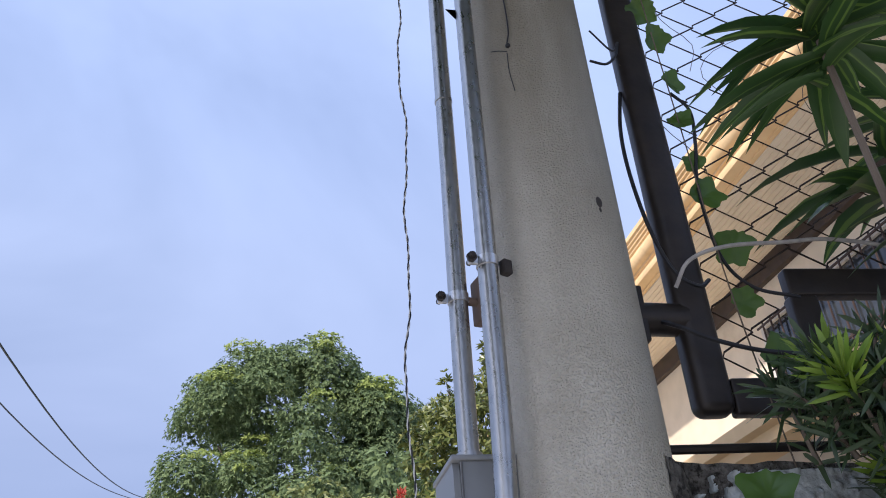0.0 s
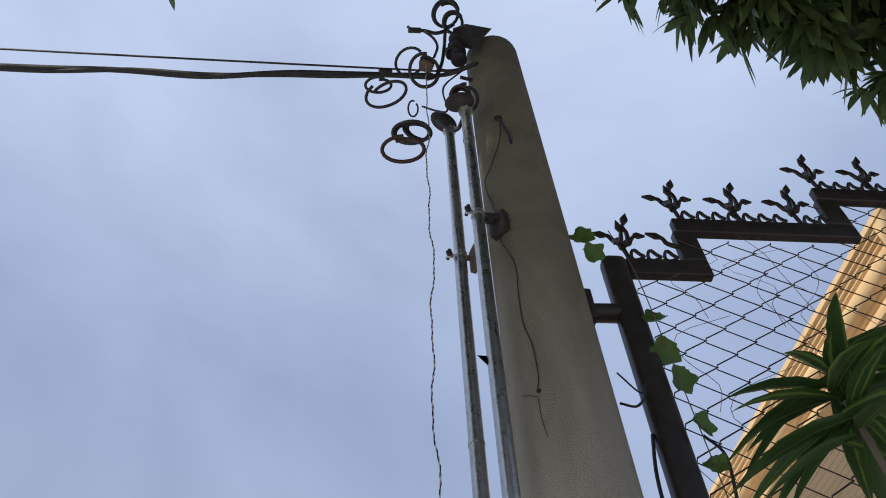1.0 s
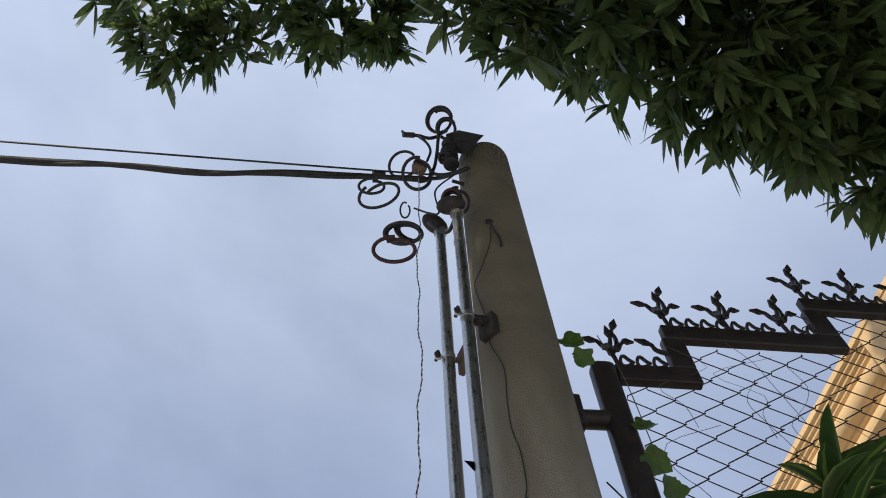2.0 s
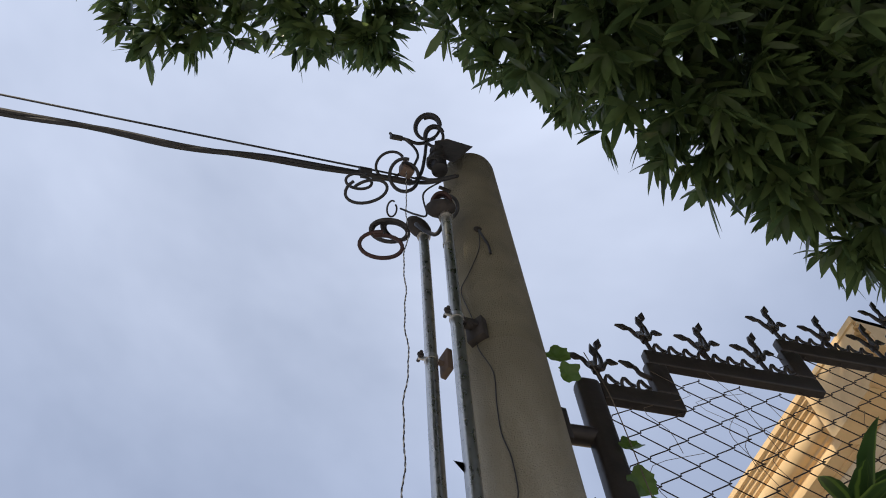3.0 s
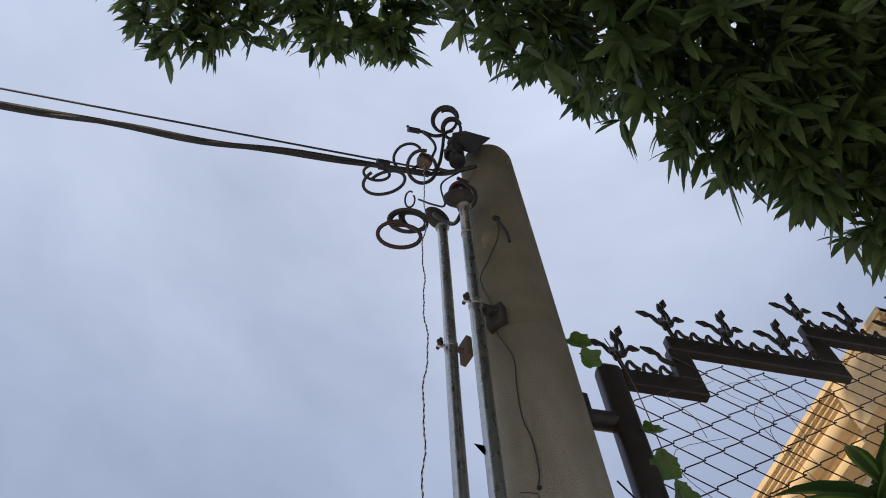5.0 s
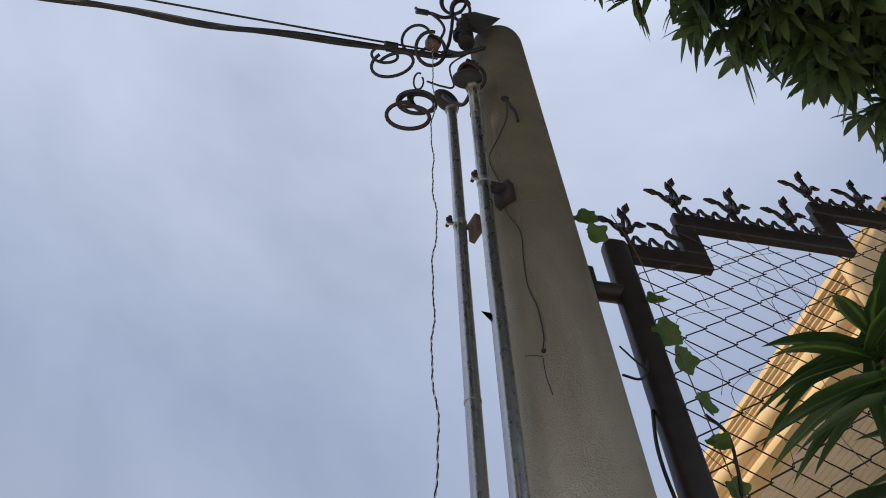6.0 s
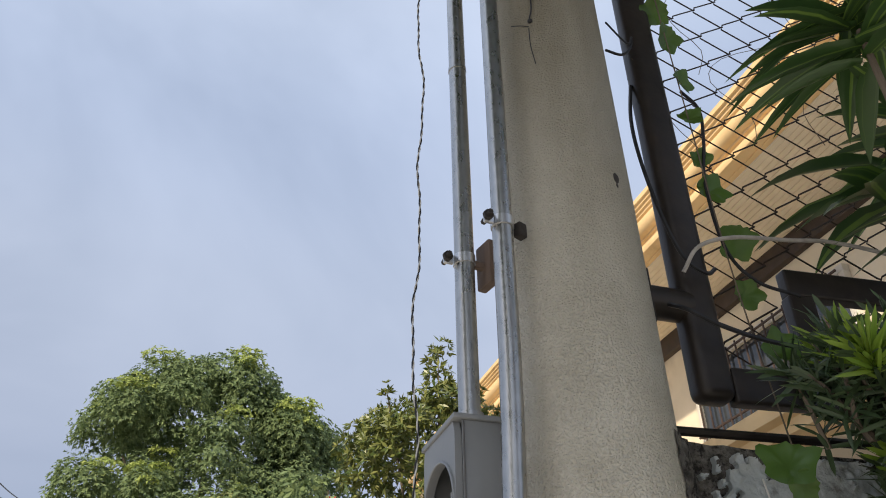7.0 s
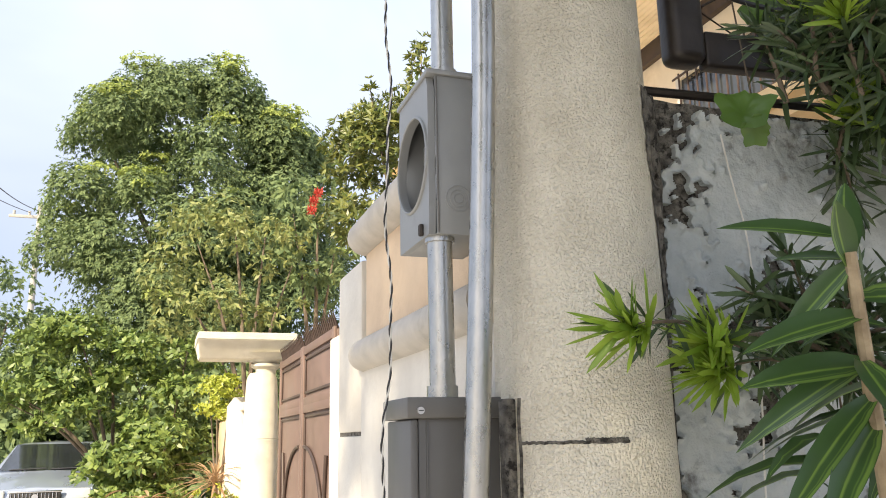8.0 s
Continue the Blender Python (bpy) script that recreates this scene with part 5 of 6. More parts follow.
def mango_tree():
    """Large tree whose low boughs hang over the street; its unseen trunk and sun-blocking back crown stand behind the
    camera.
    """
    rng = np.random.default_rng(11)
    ob = thing("mango_tree", (1.2, -2.2, 0), "large dark mango tree with drooping leaf whorls overhead", "tree")
    base = Vector((1.2, -2.2, 0))
    fork = Vector((1.25, -2.0, 3.2))
    part("trunk", tube(curve_points([base, (1.15, -2.15, 1.6), fork], 6), [0.26, 0.25, 0.24, 0.23, 0.22, 0.215, 0.21, 0.205, 0.2, 0.2, 0.2, 0.2, 0.2], 14), M_BARK, ob)
    boughs = [(2.3, 0.6, 5.4), (1.2, 0.2, 5.6), (0.4, -0.2, 6.0), (-0.6, 0.3, 6.6), (-1.9, -0.4, 6.4), (-2.6, -1.5, 6.2), (2.9, 0.9, 5.6), (-0.2, 1.0, 7.0), (0.0, -3.6, 6.2), (3.0, -2.4, 6.0)]
    for i, t in enumerate(boughs):
        t = Vector(t)
        pts = curve_points([fork - Vector((0, 0, 0.15)), fork.lerp(t, 0.45) + Vector((0, 0, 0.5)), t], 7)
        part("limb", tube(pts, [0.11 * (1 - 0.88 * k / (len(pts) - 1)) for k in range(len(pts))], 8), M_BARK, ob)
    near = [((1.22, 0.66, 5.05), (0.50, 0.40, 0.36)), ((1.62, 0.84, 5.05), (0.40, 0.36, 0.34)), ((1.98, 0.80, 4.98), (0.48, 0.38, 0.38)), ((2.40, 0.92, 5.02), (0.46, 0.38, 0.38)),
            ((0.88, 0.72, 5.35), (0.42, 0.36, 0.34)), ((2.95, 0.98, 5.20), (0.45, 0.40, 0.38)), ((1.95, 0.30, 5.15), (0.8, 0.5, 0.5)), ((2.75, 0.6, 5.15), (0.7, 0.5, 0.5)), ((1.1, 0.2, 5.4), (0.7, 0.5, 0.5)), ((1.5, 0.45, 5.5), (0.8, 0.5, 0.4)), ((2.5, 0.8, 5.6), (0.8, 0.5, 0.4)),
            ((0.56, 0.92, 5.30), (0.22, 0.16, 0.18)), ((0.34, 0.86, 5.40), (0.20, 0.14, 0.18)), ((1.04, 1.00, 5.12), (0.24, 0.17, 0.18)), ((1.30, 0.96, 5.00), (0.24, 0.17, 0.18)), ((1.52, 0.95, 4.90), (0.24, 0.18, 0.18)), ((1.70, 1.00, 4.78), (0.22, 0.18, 0.18)), ((1.92, 1.03, 4.62), (0.22, 0.18, 0.18)), ((2.10, 0.98, 4.60), (0.26, 0.2, 0.22))]
    far = [((0.66, 0.98, 6.1), (0.42, 0.30, 0.35)), ((0.98, 0.95, 5.8), (0.34, 0.3, 0.3)), ((0.15, 0.95, 6.5), (0.30, 0.22, 0.25)), ((-0.20, 1.30, 6.6), (0.35, 0.26, 0.3)), ((-0.75, 1.35, 6.6), (0.40, 0.24, 0.3)),
           ((-1.25, 1.40, 6.4), (0.40, 0.26, 0.3)), ((0.5, 0.3, 6.4), (0.8, 0.5, 0.5)), ((-0.6, 0.75, 6.8), (0.9, 0.4, 0.5)),
           ((-1.14, 1.53, 6.18), (0.22, 0.16, 0.16)), ((-0.88, 1.49, 6.25), (0.24, 0.17, 0.17)), ((-0.36, 1.38, 6.31), (0.22, 0.16, 0.16)), ((-0.02, 1.29, 6.32), (0.20, 0.16, 0.16))]
    # Unseen crown added out of view to keep the sun off pillar and house corner.
    unseen_shade = [((-0.9, -0.3, 6.7), (1.2, 0.8, 0.7)), ((-1.9, -0.9, 6.2), (1.2, 1.0, 0.9)), ((-2.8, -1.6, 5.6), (1.2, 1.0, 1.0)), ((-1.6, -0.7, 5.3), (1.0, 0.7, 0.6)), ((-2.2, -1.4, 4.6), (0.9, 0.7, 0.7)), ((-3.0, -2.4, 4.8), (1.2, 1.1, 1.1)), ((-0.8, -1.2, 6.9), (1.4, 1.0, 0.8)),
            ((-1.2, -1.8, 6.2), (1.5, 1.0, 0.9)), ((1.4, -0.3, 7.2), (1.5, 1.1, 0.8)), ((0.4, -0.5, 6.9), (1.2, 0.8, 0.7)), ((1.6, -1.2, 6.4), (1.6, 1.1, 0.9)), ((3.2, -0.4, 6.6), (1.3, 1.2, 0.9)), ((2.2, 0.4, 6.9), (1.0, 0.7, 0.6)), ((0.2, -3.2, 6.2), (1.6, 1.2, 0.9))]
    st, wd = (0.0, 0.2, 0.55, 0.85, 1.0), (0.1, 0.75, 1.0, 0.55, 0.0)
    for lumps, dens, nm in ((near, 170, "crown"), (far, 200, "crown"), (unseen_shade, 75, "crown")):
        c, a = shell_points(rng, lumps, dens, 0.35, -1.1)
        a = a * np.array((1, 1, 0.4)) + np.array((0, 0, -0.35))
        big = 0.16 if lumps is near else 0.145
        v, f, uv = sprigs(rng, c, a, 8, big if lumps is not unseen_shade else 0.2, 0.040 if lumps is not unseen_shade else 0.07, 0.85, 0.5, stations=st, widths=wd)
        o = mesh_part(nm, v, f, L_MANGO, ob, "dense dark green drooping leaves", uv)
        o["kind"] = "stuff"
    return ob


mango_tree()


def far_tree(base, lumps, tips, seed, label, name="tree", mat=None, dens=60, length=0.17, width=0.075, lit_share=0.0, r0=0.25):
    rng = np.random.default_rng(seed)
    ob = thing(name, base, label, "tree")
    limb_tree(name, ob, base, tips, r0)
    crown("crown", rng, lumps, dens, 6, length, width, mat or L_FARTREE, ob, low=-0.5)
    if lit_share:
        # Sunlit clump tops are painted with yellower leaves on the near upper side.
        top = [((c[0] + rng.normal() * 0.2, c[1] - r[1] * 0.7, c[2] + r[2] * 0.6), (r[0] * 0.5, r[1] * 0.42, r[2] * 0.34)) for c, r in lumps if rng.uniform() < lit_share]
        if top:
            crown("bright_tufts", rng, top, dens * 1.2, 6, length, width, L_FARTIP, ob, "yellow-green leaf tufts, coloured as if sunlit", low=0.0)
    return ob


def lumpy(rng, centre, radii, n, size):
    """Many clumps spread over an ellipsoid's outside, for an uneven outline."""
    out = []
    for k in range(n):
        h, a = rng.uniform(-0.75, 1.0), rng.uniform(0, 2 * math.pi)
        w = math.sqrt(max(1 - abs(h) ** 3.2, 0.0)) * rng.uniform(0.8, 1.0)
        s = size * rng.uniform(0.7, 1.3)
        out.append(((centre[0] + w * math.cos(a) * radii[0], centre[1] + w * math.sin(a) * radii[1], centre[2] + h * radii[2]), (s, s, s * 0.7)))
    return out


big_rng = np.random.default_rng(4)
big = lumpy(big_rng, (0.30, 20.0, 6.45), (2.8, 2.5, 3.7), 95, 0.74) + lumpy(big_rng, (2.9, 20.5, 5.9), (1.25, 1.5, 3.0), 28, 0.66) + lumpy(big_rng, (0.9, 18.9, 6.5), (1.9, 0.8, 2.9), 26, 0.62) + [((0.3, 20.5, 5.6), (2.6, 2.1, 3.9)), ((2.5, 20.8, 5.5), (1.6, 1.4, 2.8)), ((0.2, 20.4, 3.6), (2.2, 1.8, 2.4))]
far_tree((0.4, 20.5, 0.2), big, [(-1.5, 19.5, 8.0), (0.3, 20, 9.5), (1.8, 20.5, 9.0), (2.8, 20.6, 7.5), (-0.8, 19.2, 6.0), (1.2, 19.3, 6.5)], 7, "broad rounded green tree with yellow-green tufts coloured as sunlit", lit_share=0.45, dens=400, length=0.095, width=0.038)
r2 = np.random.default_rng(8)
far_tree((-5.2, 27, 0.2), lumpy(r2, (-5.2, 27, 4.6), (1.9, 1.9, 2.2), 45, 0.7) + [((-5.2, 27, 4.3), (1.6, 1.6, 1.9))], [(-5.8, 27, 5), (-4.6, 27, 5.2), (-5.2, 26.5, 5.8)], 9, "rounded green tree further down the street", dens=45)
far_tree((1.0, 12.5, 0.2), lumpy(r2, (0.75, 12.4, 3.9), (1.15, 0.9, 1.1), 45, 0.30), [(0.2, 12.2, 4.4), (0.7, 12.3, 4.9), (1.2, 12.4, 4.8), (1.6, 12.4, 4.2), (0.0, 12.2, 3.7)], 10,
         "thin twiggy tree with small olive leaves", mat=L_SPARSE, dens=120, length=0.10, width=0.045, r0=0.07)
far_tree((2.1, 13.2, 0.2), lumpy(r2, (2.0, 13.4, 4.6), (0.8, 0.8, 1.2), 22, 0.34), [(1.7, 13.1, 5.2), (2.1, 13.1, 5.6), (2.4, 13.2, 4.6)], 12, "slim leafy tree behind the gate", dens=80, length=0.15, width=0.07, r0=0.08)


def shrub(name, base, lumps, seed, label, mat, dens, length, width, category="shrub", tips=None, r0=0.03, count=7, droop=0.1):
    rng = np.random.default_rng(seed)
    ob = thing(name, base, label, category)
    limb_tree(name, ob, base, tips or [(c[0], c[1], c[2]) for c, r in lumps[:6]], r0)
    crown("foliage", rng, lumps, dens, count, length, width, mat, ob, droop=droop, low=-0.4)
    return ob


hedge_rng = np.random.default_rng(77)
for i, (x, y, w, h) in enumerate(((-6.5, 24, 2.4, 1.9), (-3.2, 25, 2.2, 2.0), (-0.3, 23.5, 2.2, 2.0), (2.6, 23.5, 2.2, 2.2), (-1.6, 17.5, 1.5, 1.3), (0.9, 16.0, 1.5, 1.5))):
    ls = lumpy(hedge_rng, (x, y, h), (w, 0.8, h), 40, 0.5) + [((x, y, h), (w * 0.9, 0.7, h))]
    shrub("hedge", (x, y, 0.2), ls, 300 + i, "dense dark green hedge bank down the street", L_FARTREE, 60, 0.26, 0.11, "hedge", r0=0.08, count=6)

# bottlebrush shrub behind the street wall
r3 = np.random.default_rng(21)
lumps = lumpy(r3, (1.22, 4.7, 3.02), (0.46, 0.5, 0.52), 46, 0.17) + [((1.28, 4.8, 3.0), (0.4, 0.4, 0.42)), ((0.83, 4.6, 2.75), (0.2, 0.2, 0.18))]
spires = [((1.20, 4.6, 3.75), (0.09, 0.09, 0.28)), ((0.88, 4.6, 3.45), (0.05, 0.05, 0.24)), ((1.30, 4.7, 3.55), (0.12, 0.12, 0.2))]
bottle = shrub("bottlebrush_shrub", (1.25, 4.8, 0.1), lumps + spires, 22, "dense olive-green shrub with red blossoms and tall shoots", L_SHRUB, 1100, 0.054, 0.017,
               tips=[(0.95, 4.6, 2.9), (1.3, 4.7, 3.4), (1.6, 4.9, 3.2), (1.2, 4.6, 3.9), (0.88, 4.6, 3.6), (1.1, 4.5, 2.75)])
for p in ((0.62, 4.75, 2.98), (0.60, 4.78, 2.94), (0.575, 4.7, 2.86)):
    rngf = np.random.default_rng(31)
    v, f, uv = sprigs(rngf, np.array([p]) + rngf.normal(size=(14, 3)) * 0.013, unit(rngf, 14), 7, 0.024, 0.006, 1.0, 0.0)
    mesh_part("blossom", v, f, L_RED, bottle, "red brush-like blossom", uv)

# round-leaved garden bushes by the parked car
r4 = np.random.default_rng(41)
for i, (c, rad, n, lab) in enumerate([((-1.25, 11.6, 2.3), (0.8, 0.6, 0.75), 60, "large glossy green garden bush beside the car"), ((-0.1, 11.2, 1.7), (0.6, 0.5, 1.2), 50, "glossy green garden bush with a few orange leaves"),
                                      ((-0.35, 10.4, 1.25), (0.52, 0.4, 0.5), 40, "low bright green garden bush")]):
    ls = lumpy(r4, c, rad, n // 2, 0.25) + [(c, (rad[0] * 0.72, rad[1] * 0.7, rad[2] * 0.72))]
    shrub("garden_bush", (c[0] + (0.55 if c[0] < -1 else 0.0), c[1], 0.16), ls, 50 + i, lab, L_BUSH, 420, 0.092, 0.048, "bush", r0=0.05, count=6)
shrub("yellow_hedge", (0.38, 8.6, 0.13), lumpy(r4, (0.36, 8.6, 1.98), (0.15, 0.15, 0.20), 26, 0.10), 61, "clipped yellow-green shrub below the cap slab", L_YELLOW, 900, 0.04, 0.022, "shrub", r0=0.02)
shrub("yellow_hedge", (0.25, 7.6, 0.12), lumpy(r4, (0.28, 7.7, 1.0), (0.16, 0.16, 0.2), 18, 0.08), 62, "clipped yellow-green shrub at the foot of the pillar", L_YELLOW, 900, 0.04, 0.022, "shrub", r0=0.02)


def fountain_plant(name, base, z, n, length, width, mat, label, seed, category="plant", stem=True, up=0.55, droop=0.6, stem_r=0.012, stem_mat=None, single=False):
    """A rosette of long arching blades on a cane."""
    rng = np.random.default_rng(seed)
    base = Vector(base)
    ob = thing(name, base, label, category)
    top = Vector((base.x, base.y, z))
    if stem:
        part("stem", tube(curve_points([base, base.lerp(top, 0.5) + Vector((0.015, 0.01, 0)), top], 5), stem_r, 8), stem_mat or M_CANE, ob)
    c = np.array(top)[None] + rng.normal(size=(n, 3)) * np.array((0.012, 0.012, 0.04))
    a = rng.uniform(0, 2 * math.pi, n)
    d = np.stack([np.cos(a), np.sin(a), rng.uniform(-0.15, 1.1, n) * up * 1.6], 1)
    v, f, uv = leaves(c, d, np.tile([0, 0, 1.0], (n, 1)) + 0.15 * rng.normal(size=(n, 3)), length * rng.uniform(0.75, 1.15, n), width * rng.uniform(0.85, 1.15, n), droop,
                      stations=(0.0, 0.12, 0.3, 0.55, 0.78, 0.92, 1.0), widths=(0.45, 0.7, 1.0, 0.95, 0.6, 0.25, 0.0), fold=0.35)
    if not single:
        o = mesh_part("foliage", v, f, mat, ob, "", uv)
        o["kind"] = "stuff"
        return ob
    nv, nf = len(v) // n, len(f) // n
    for k in range(n):
        mesh_part("leaf", v[k * nv:(k + 1) * nv], f[k * nf:(k + 1) * nf] - k * nv, mat, ob, "", uv[k * nv:(k + 1) * nv])
    return ob


fountain_plant("frond_plant", (0.32, 7.9, 0.12), 1.25, 60, 0.5, 0.018, L_BROWN, "dry brownish fountain of narrow fronds", 71, up=0.7, droop=0.4)
fountain_plant("frond_plant", (0.20, 7.5, 0.12), 0.85, 50, 0.45, 0.02, L_BROWN, "dry brownish fountain of narrow fronds", 72, up=0.7, droop=0.5)
for i, (x, y, z) in enumerate(((-0.62, 9.0, 1.0), (-0.25, 9.0, 1.02), (-0.45, 9.2, 0.85), (-0.05, 8.7, 0.75), (-0.72, 9.4, 0.8))):
    fountain_plant("cordyline", (x, y, 0.14), z, 22, 0.28, 0.035, L_BROWN, "small reddish-brown cordyline by the street", 80 + i, up=0.7, droop=0.5)

# striped dracaenas in front of the fence
for i, (x, y, z, n, ln, up, dr, wd) in enumerate(((0.735, 0.945, 2.69, 36, 0.235, 0.30, 0.42, 0.034), (1.08, 1.23, 2.66, 20, 0.33, 0.30, 0.5, 0.060), (1.24, 1.14, 2.56, 18, 0.34, 0.32, 0.5, 0.060), (1.32, 1.22, 2.86, 16, 0.33, 0.36, 0.45, 0.058))):
    fountain_plant("dracaena", (x, y, 0.0), z, n, ln, wd, L_DRACAENA, "tall dracaena with long dark leaves striped yellow-green", 91 + i, up=up, droop=dr, stem_r=0.0055, stem_mat=M_BARK, single=True)


def wall_dracaena():
    """Dracaena on a pale cane before the grey wall: broad blades arching out along its length."""
    ob = thing("dracaena", (0.60, 1.01, 0.0), "dracaena on a pale cane with broad arching striped leaves", "plant")
    part("stem", tube(curve_points([(0.60, 1.01, 0.0), (0.585, 1.01, 0.9), (0.56, 1.006, 1.55), (0.556, 1.004, 1.67), (0.547, 0.998, 1.78)], 6), [0.0105 - 0.0035 * k / 24 for k in range(25)], 8), M_CANE, ob)
    blades = (((0.550, 1.00, 1.80), (0.419, 1.068, 1.819), 0.030), ((0.546, 0.998, 1.765), (0.512, 0.975, 1.850), 0.036), ((0.550, 1.003, 1.775), (0.500, 1.069, 1.785), 0.022), ((0.552, 1.00, 1.71), (0.420, 1.028, 1.668), 0.036),
              ((0.555, 1.00, 1.655), (0.415, 1.037, 1.630), 0.042), ((0.545, 1.00, 1.66), (0.490, 0.900, 1.575), 0.040), ((0.556, 1.002, 1.62), (0.410, 0.979, 1.500), 0.032), ((0.557, 1.004, 1.59), (0.428, 0.950, 1.490), 0.036),
              ((0.552, 1.00, 1.73), (0.64, 0.94, 1.72), 0.036), ((0.550, 1.00, 1.77), (0.483, 1.044, 1.680), 0.030), ((0.549, 1.00, 1.78), (0.60, 1.04, 1.90), 0.034), ((0.556, 1.00, 1.66), (0.452, 1.078, 1.570), 0.034))
    for a, tip, w in blades:
        a, tip = Vector(a), Vector(tip)
        d = tip - a
        lift = 0.22
        v, f, uv = leaves([a], [d + Vector((0, 0, lift * d.length))], [(-0.25, -0.75, 0.6)], [d.length * 1.03], [w], lift, stations=(0.0, 0.08, 0.2, 0.38, 0.58, 0.78, 0.92, 1.0), widths=(0.42, 0.6, 0.88, 1.0, 0.9, 0.58, 0.24, 0.0), fold=0.35)
        mesh_part("leaf", v, f, L_DRACAENA, ob, "", uv)
    return ob


wall_dracaena()
for i, (x, y, z, n, ln) in enumerate(((0.66, 1.12, 1.46, 14, 0.24), (0.74, 1.10, 1.66, 12, 0.22))):
    fountain_plant("dracaena", (x, y, 0.0), z, n, ln, 0.040, L_DRACAENA, "dracaena with arching dark leaves striped yellow-green", 131 + i, up=0.4, droop=0.55, stem_r=0.009, single=True)


def podocarpus(base, twigs, seed, label, tips=(), n_leaf=46):
    """Shrub of narrow needle-like leaves on twigs; tips: which twigs end in a bright new tuft."""
    rng = np.random.default_rng(seed)
    base = Vector(base)
    ob = thing("podocarpus", base, label, "shrub")
    allv, allf, k = [], [], 0
    yv, yf, yk = [], [], 0
    for i, (a, b) in enumerate(twigs):
        a, b = Vector(a), Vector(b)
        mid = a.lerp(b, 0.5) + Vector((0, 0, 0.02))
        pts = curve_points([a, mid, b], 5)
        part("twig", tube(pts, [0.005 * (1 - 0.7 * q / (len(pts) - 1)) for q in range(len(pts))], 5), M_BARK, ob)
        t = rng.uniform(0.05, 1.0, n_leaf)
        p = np.array([pts[min(int(q * (len(pts) - 1)), len(pts) - 1)] for q in t])
        ax = np.array((b - a).normalized())
        d = unit(rng, n_leaf) * 0.9 + ax * 0.6
        v, f, uv = leaves(p, d, unit(rng, n_leaf), rng.uniform(0.05, 0.085, n_leaf), rng.uniform(0.006, 0.010, n_leaf), 0.1, stations=(0, 0.4, 0.8, 1.0), widths=(0.4, 1.0, 0.8, 0.0))
        allv.append(v)
        allf.append(f + k)
        k += len(v)
        if i in tips:
            m = 60
            d = unit(rng, m) * 0.7 + ax * 0.75
            v, f, uv = leaves(np.array(b)[None] + np.outer(rng.uniform(-0.05, 0.0, m), ax), d, unit(rng, m), rng.uniform(0.05, 0.09, m), rng.uniform(0.006, 0.010, m), 0.0, stations=(0, 0.4, 0.8, 1.0), widths=(0.5, 1.0, 0.8, 0.0))
            yv.append(v)
            yf.append(f + yk)
            yk += len(v)
    o = mesh_part("needles", np.concatenate(allv), np.concatenate(allf), L_PODO, ob)
    o["kind"] = "stuff"
    if yv:
        o = mesh_part("bright_tufts", np.concatenate(yv), np.concatenate(yf), L_PODOTIP, ob, "bright yellow-green new growth")
        o["kind"] = "stuff"
    return ob


rp = random.Random(17)
twigs = [((0.60, 1.25, 1.70), (0.37, 1.20, 1.72)), ((0.75, 1.25, 1.66), (0.50, 1.20, 1.665)), ((0.75, 1.28, 1.75), (0.66, 1.22, 1.84)), ((0.75, 1.28, 1.72), (0.60, 1.24, 1.78)), ((0.78, 1.28, 1.70), (0.50, 1.20, 1.70))]
twigs += [((0.8, 1.3, 1.7), (rp.uniform(0.60, 0.9), rp.uniform(1.12, 1.32), rp.uniform(1.62, 1.82))) for _ in range(14)]
twigs += [((0.85, 1.28, 0.4), (0.78, 1.28, 1.72))]
podocarpus((0.85, 1.28, 0.0), twigs, 101, "narrow-leaved shrub spraying from the wall foot with bright tips", tips=(0, 1, 4, 7), n_leaf=34)
twigs = [((1.05, 1.30, 1.5), (1.0, 1.30, 2.15))]
for _ in range(62):
    a = Vector((rp.uniform(0.88, 1.5), rp.uniform(1.18, 1.36), rp.uniform(1.97, 2.20)))
    twigs.append((a, a + Vector((rp.uniform(-0.16, 0.12), rp.uniform(-0.14, 0.06), rp.uniform(-0.10, 0.13)))))
for _ in range(30):
    a = Vector((rp.uniform(0.74, 1.05), rp.uniform(1.16, 1.30), rp.uniform(2.08, 2.20)))
    twigs.append((a, a + Vector((rp.uniform(-0.10, 0.08), rp.uniform(-0.10, 0.04), rp.uniform(0.02, 0.15)))))
podocarpus((1.05, 1.30, 0.0), twigs, 102, "dark narrow-leaved shrub spilling over the wall top", tips=(2, 5, 9, 14, 20, 27, 31, 36, 44, 52, 60, 64, 66, 69, 72, 75, 78))


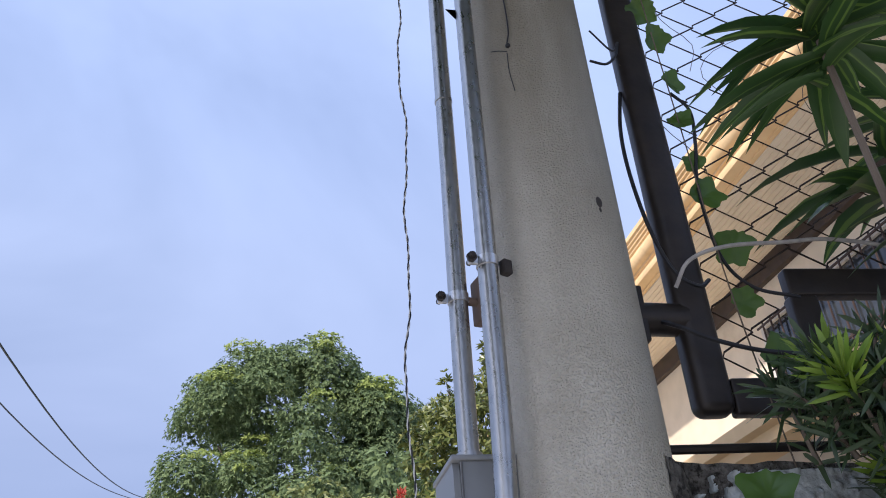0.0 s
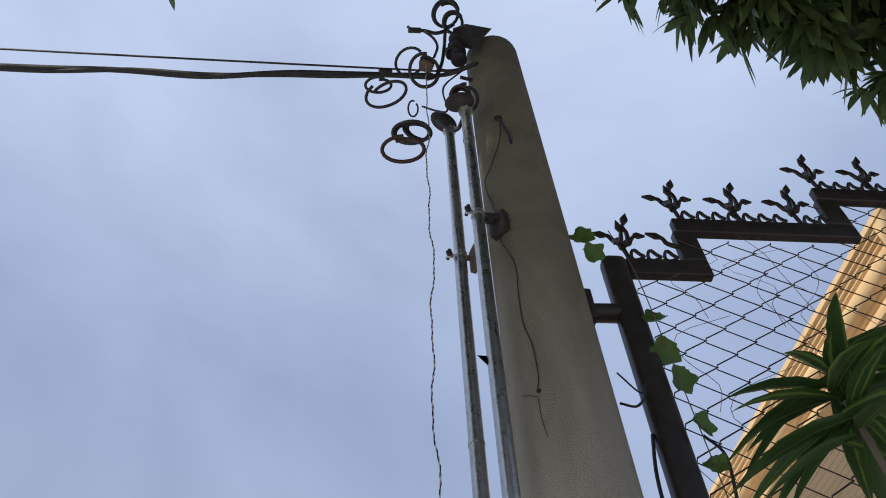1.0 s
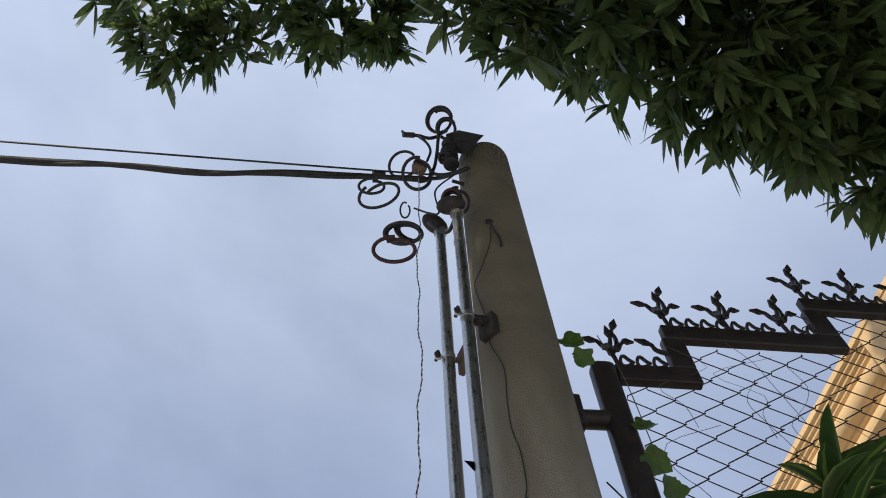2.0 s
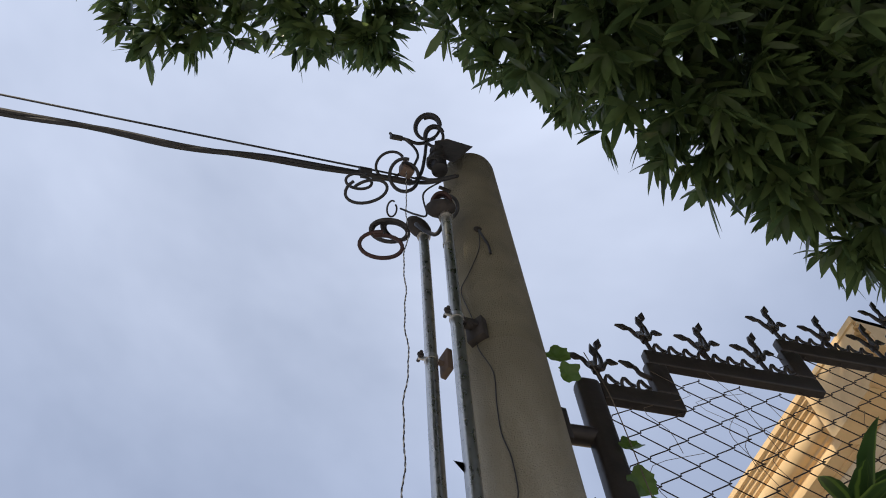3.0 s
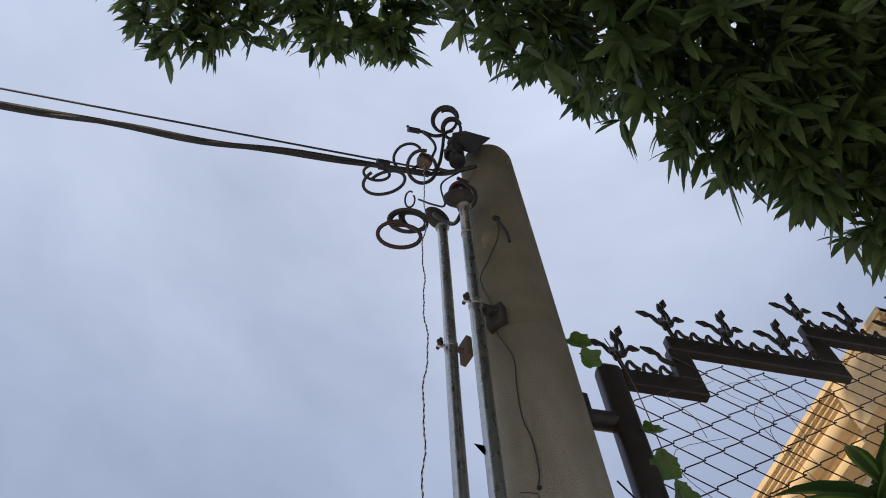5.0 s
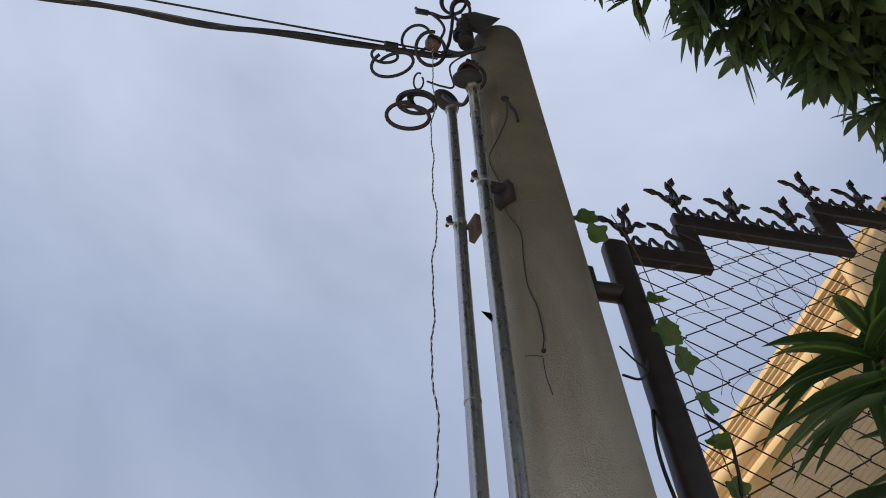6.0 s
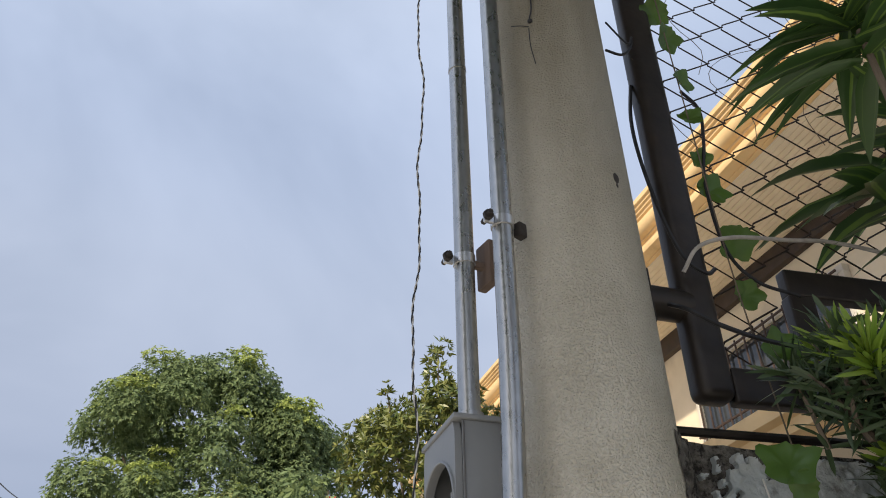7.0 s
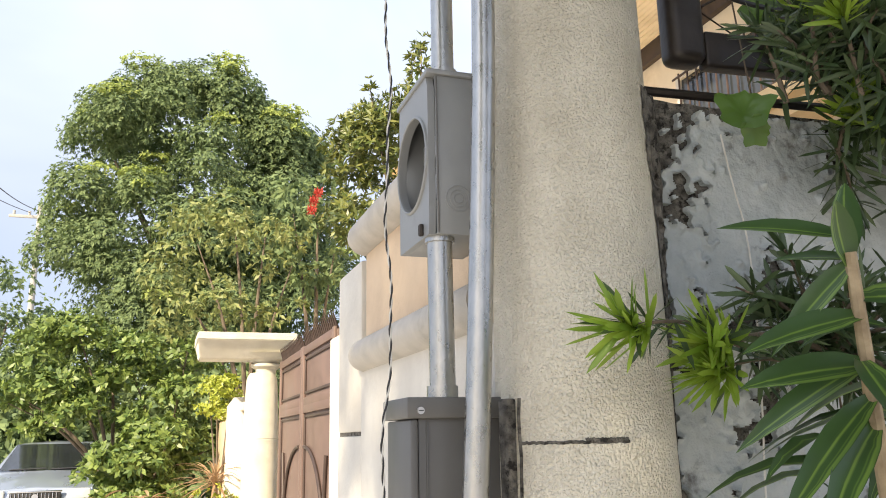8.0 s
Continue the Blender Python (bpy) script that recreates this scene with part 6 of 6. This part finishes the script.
def vine():
    """Climbing vine with broad lobed leaves on the fence post and over the wall."""
    ob = thing("vine", (0.78, 1.42, 2.1), "climbing vine with broad green leaves on the fence", "vine")
    rng = random.Random(7)
    part("stem", tube(curve_points([(0.80, 1.40, 2.10), (0.77, 1.41, 2.5), (0.765, 1.42, 2.9), (0.755, 1.42, 3.2), (0.74, 1.42, 3.6), (0.70, 1.42, 3.8)]), 0.0016, 5), M_BARK, ob)

    def lobed(c, size, face, roll):
        b = bmesh.new()
        n = 25
        ctr = b.verts.new((0, 0, -0.20))
        rings = []
        for s, lift in ((0.5, -0.03), (1.0, 0.0)):
            row = []
            for k in range(n):
                a = 2 * math.pi * k / n
                r = 0.5 * s * (1 + 0.15 * math.cos(5 * a) + 0.04 * math.sin(9 * a)) * (0.7 if k in (0, 1, n - 1) and s == 1.0 else 1.0)
                row.append(b.verts.new((r * math.cos(a), r * math.sin(a) * 0.92, lift + s * (0.05 * math.cos(5 * a) + 0.05 * math.sin(2 * a + roll)))))
            rings.append(row)
        for k in range(n):
            b.faces.new((ctr, rings[0][k], rings[0][(k + 1) % n]))
            b.faces.new((rings[0][k], rings[1][k], rings[1][(k + 1) % n], rings[0][(k + 1) % n]))
        q = Vector(face).to_track_quat("Z", "Y").to_matrix().to_4x4()
        bmesh.ops.transform(b, verts=b.verts, matrix=Matrix.Translation(c) @ q @ pose(0, 0, 0, 0, 0, roll) @ Matrix.Scale(size, 4))
        part("leaf", b, L_VINE, ob)

    for x, z, s in ((0.64, 3.79, 0.10), (0.655, 3.70, 0.085), (0.775, 3.30, 0.10), (0.79, 3.20, 0.095), (0.795, 3.05, 0.085), (0.785, 2.93, 0.07), (0.80, 2.82, 0.06), (0.81, 2.74, 0.10), (0.83, 2.60, 0.10),
                    (0.82, 2.47, 0.08), (0.87, 2.36, 0.10), (0.93, 2.30, 0.11), (0.77, 3.42, 0.08)):
        lobed(fence_at(x - 0.018, z, 0.03 + rng.uniform(0, 0.02)), s * 0.85, (rng.uniform(-0.5, 0.4), -1, rng.uniform(-0.5, 0.3)), rng.uniform(0, 360))
    lobed((0.60, 1.20, 2.048), 0.088, (-0.55, -1, 0.55), 80)
    lobed((0.612, 1.195, 2.008), 0.050, (-0.2, -1, -0.5), 20)
    for k in range(16):
        x = rng.uniform(0.75, 1.9)
        z = rng.uniform(2.7, 3.6)
        pts = [fence_at(x + rng.uniform(-0.04, 0.04) * q, z + 0.09 * q, 0.012 + rng.uniform(0, 0.01)) for q in range(5)]
        part("tendril", tube(curve_points(pts, 3), 0.0009, 4), M_BARK, ob)
    return ob


vine()


# ---- car, pole and distance ----
def car():
    ob = thing("car", (-1.84, 16.0, 0.2), "silver-blue saloon car parked facing down the street", "car")
    cx, g = -1.84, 0.2
    prof = [(13.95, 0.45, 0.70), (13.93, 0.62, 0.74), (14.02, 0.78, 0.78), (14.4, 0.88, 0.82), (14.95, 0.97, 0.84), (15.05, 0.99, 0.84), (15.75, 1.42, 0.62), (16.6, 1.47, 0.60), (17.3, 1.40, 0.60), (17.85, 1.05, 0.80), (18.35, 1.0, 0.78), (18.45, 0.6, 0.74)]
    b = bmesh.new()
    rows = []
    for y, z, hw in prof:
        zs = min(z, 0.95)
        rows.append([b.verts.new((cx + sx * w, y, g + h)) for sx, w, h in ((-1, hw * 0.96 if z < 1.1 else 0.83, 0.25), (-1, max(hw, 0.82), min(zs, 0.62)), (-1, max(hw * 0.97, 0.78 if z > 1.0 else 0), zs), (-1, hw * 0.93, z - 0.01), (0, 0, z + 0.02),
                                                                    (1, hw * 0.93, z - 0.01), (1, max(hw * 0.97, 0.78 if z > 1.0 else 0), zs), (1, max(hw, 0.82), min(zs, 0.62)), (1, hw * 0.96 if z < 1.1 else 0.83, 0.25))])
    for r0, r1 in zip(rows, rows[1:]):
        for k in range(8):
            b.faces.new((r0[k], r0[k + 1], r1[k + 1], r1[k]))
        b.faces.new((r0[0], r1[0], r1[8], r0[8]))
    b.faces.new(rows[0])
    b.faces.new(rows[-1][::-1])
    part("body", b, M_CARPAINT, ob)
    w = bmesh.new()
    q = [w.verts.new(v) for v in ((cx - 0.70, 15.06, g + 1.02), (cx + 0.70, 15.06, g + 1.02), (cx + 0.55, 15.72, g + 1.43), (cx - 0.55, 15.72, g + 1.43))]
    w.faces.new(q)
    bmesh.ops.solidify(w, geom=list(w.faces), thickness=0.012)
    part("windscreen", w, M_GLASSDARK, ob, "dark glass windscreen")
    part("grille", box((cx - 0.34, 13.89, g + 0.60), (cx + 0.34, 13.93, g + 0.74), 0.01), M_BLACK, ob)
    for k in range(13):
        part("grille_bar", box((cx - 0.32 + 0.05 * k, 13.88, g + 0.61), (cx - 0.31 + 0.05 * k, 13.90, g + 0.73), 0.002), M_CHROME, ob)
    part("grille_frame", box((cx - 0.36, 13.875, g + 0.735), (cx + 0.36, 13.93, g + 0.76), 0.006), M_CHROME, ob)
    part("badge", tube([(cx, 13.862, g + 0.67), (cx, 13.88, g + 0.67)], 0.045, 16), M_CHROME, ob)
    for s in (-1, 1):
        part("headlight", box((cx + s * 0.58 - 0.17, 13.92, g + 0.62), (cx + s * 0.58 + 0.17, 14.06, g + 0.78), 0.04), M_LAMPGLASS, ob, "clear headlight")
        part("mirror", box((cx + s * 0.92 - 0.09, 15.2, g + 0.98), (cx + s * 0.92 + 0.09, 15.32, g + 1.10), 0.03), M_CARPAINT, ob)
        part("wiper", tube([(cx + s * 0.3 - 0.25, 15.07, g + 1.035), (cx + s * 0.3 + 0.28, 15.09, g + 1.05)], 0.01, 5), M_BLACK, ob)
        for y in (14.75, 17.5):
            wh = part("wheel", tube([(cx + s * 0.70, y, g + 0.31), (cx + s * 0.86, y, g + 0.31)], 0.31, 24), M_TYRE, ob)
            part("rim", tube([(cx + s * 0.84, y, g + 0.31), (cx + s * 0.868, y, g + 0.31)], 0.20, 18), M_CHROME, wh)
    part("bumper", box((cx - 0.78, 13.90, g + 0.28), (cx + 0.78, 14.1, g + 0.55), 0.06), M_CARPAINT, ob)
    return ob


car()


def utility_pole():
    ob = thing("utility_pole", (-5.6, 38, 0.2), "distant concrete utility pole with a crossarm", "utility pole")
    part("shaft", tube([(-5.6, 38, 0.2), (-5.6, 38, 11.9)], [0.16, 0.1], 10), M_CONCRETE, ob)
    part("crossarm", box((-6.8, 37.95, 11.25), (-5.2, 38.05, 11.38), 0.02), M_CONCRETE, ob)
    for x in (-6.6, -6.0, -5.3):
        part("insulator", tube([(x, 38, 11.38), (x, 38, 11.56)], 0.06, 8), M_CONCRETE, ob)
    wires = thing("power_lines", (-5.6, 38, 12.8), "dark overhead power lines along the street", "overhead cable")
    for x, z0, xe, ze in ((-5.3, 11.5, -3.0, 6.4), (-6.0, 11.5, -4.3, 7.1)):
        pts = []
        for k in range(31):
            t = k / 30
            pts.append((x + (xe - x) * t, 38 - 44 * t, z0 + (ze - z0) * t - 1.75 * math.sin(math.pi * t)))
        part("line", tube(pts, 0.016, 5), M_CABLE, wires)
    return ob


utility_pole()
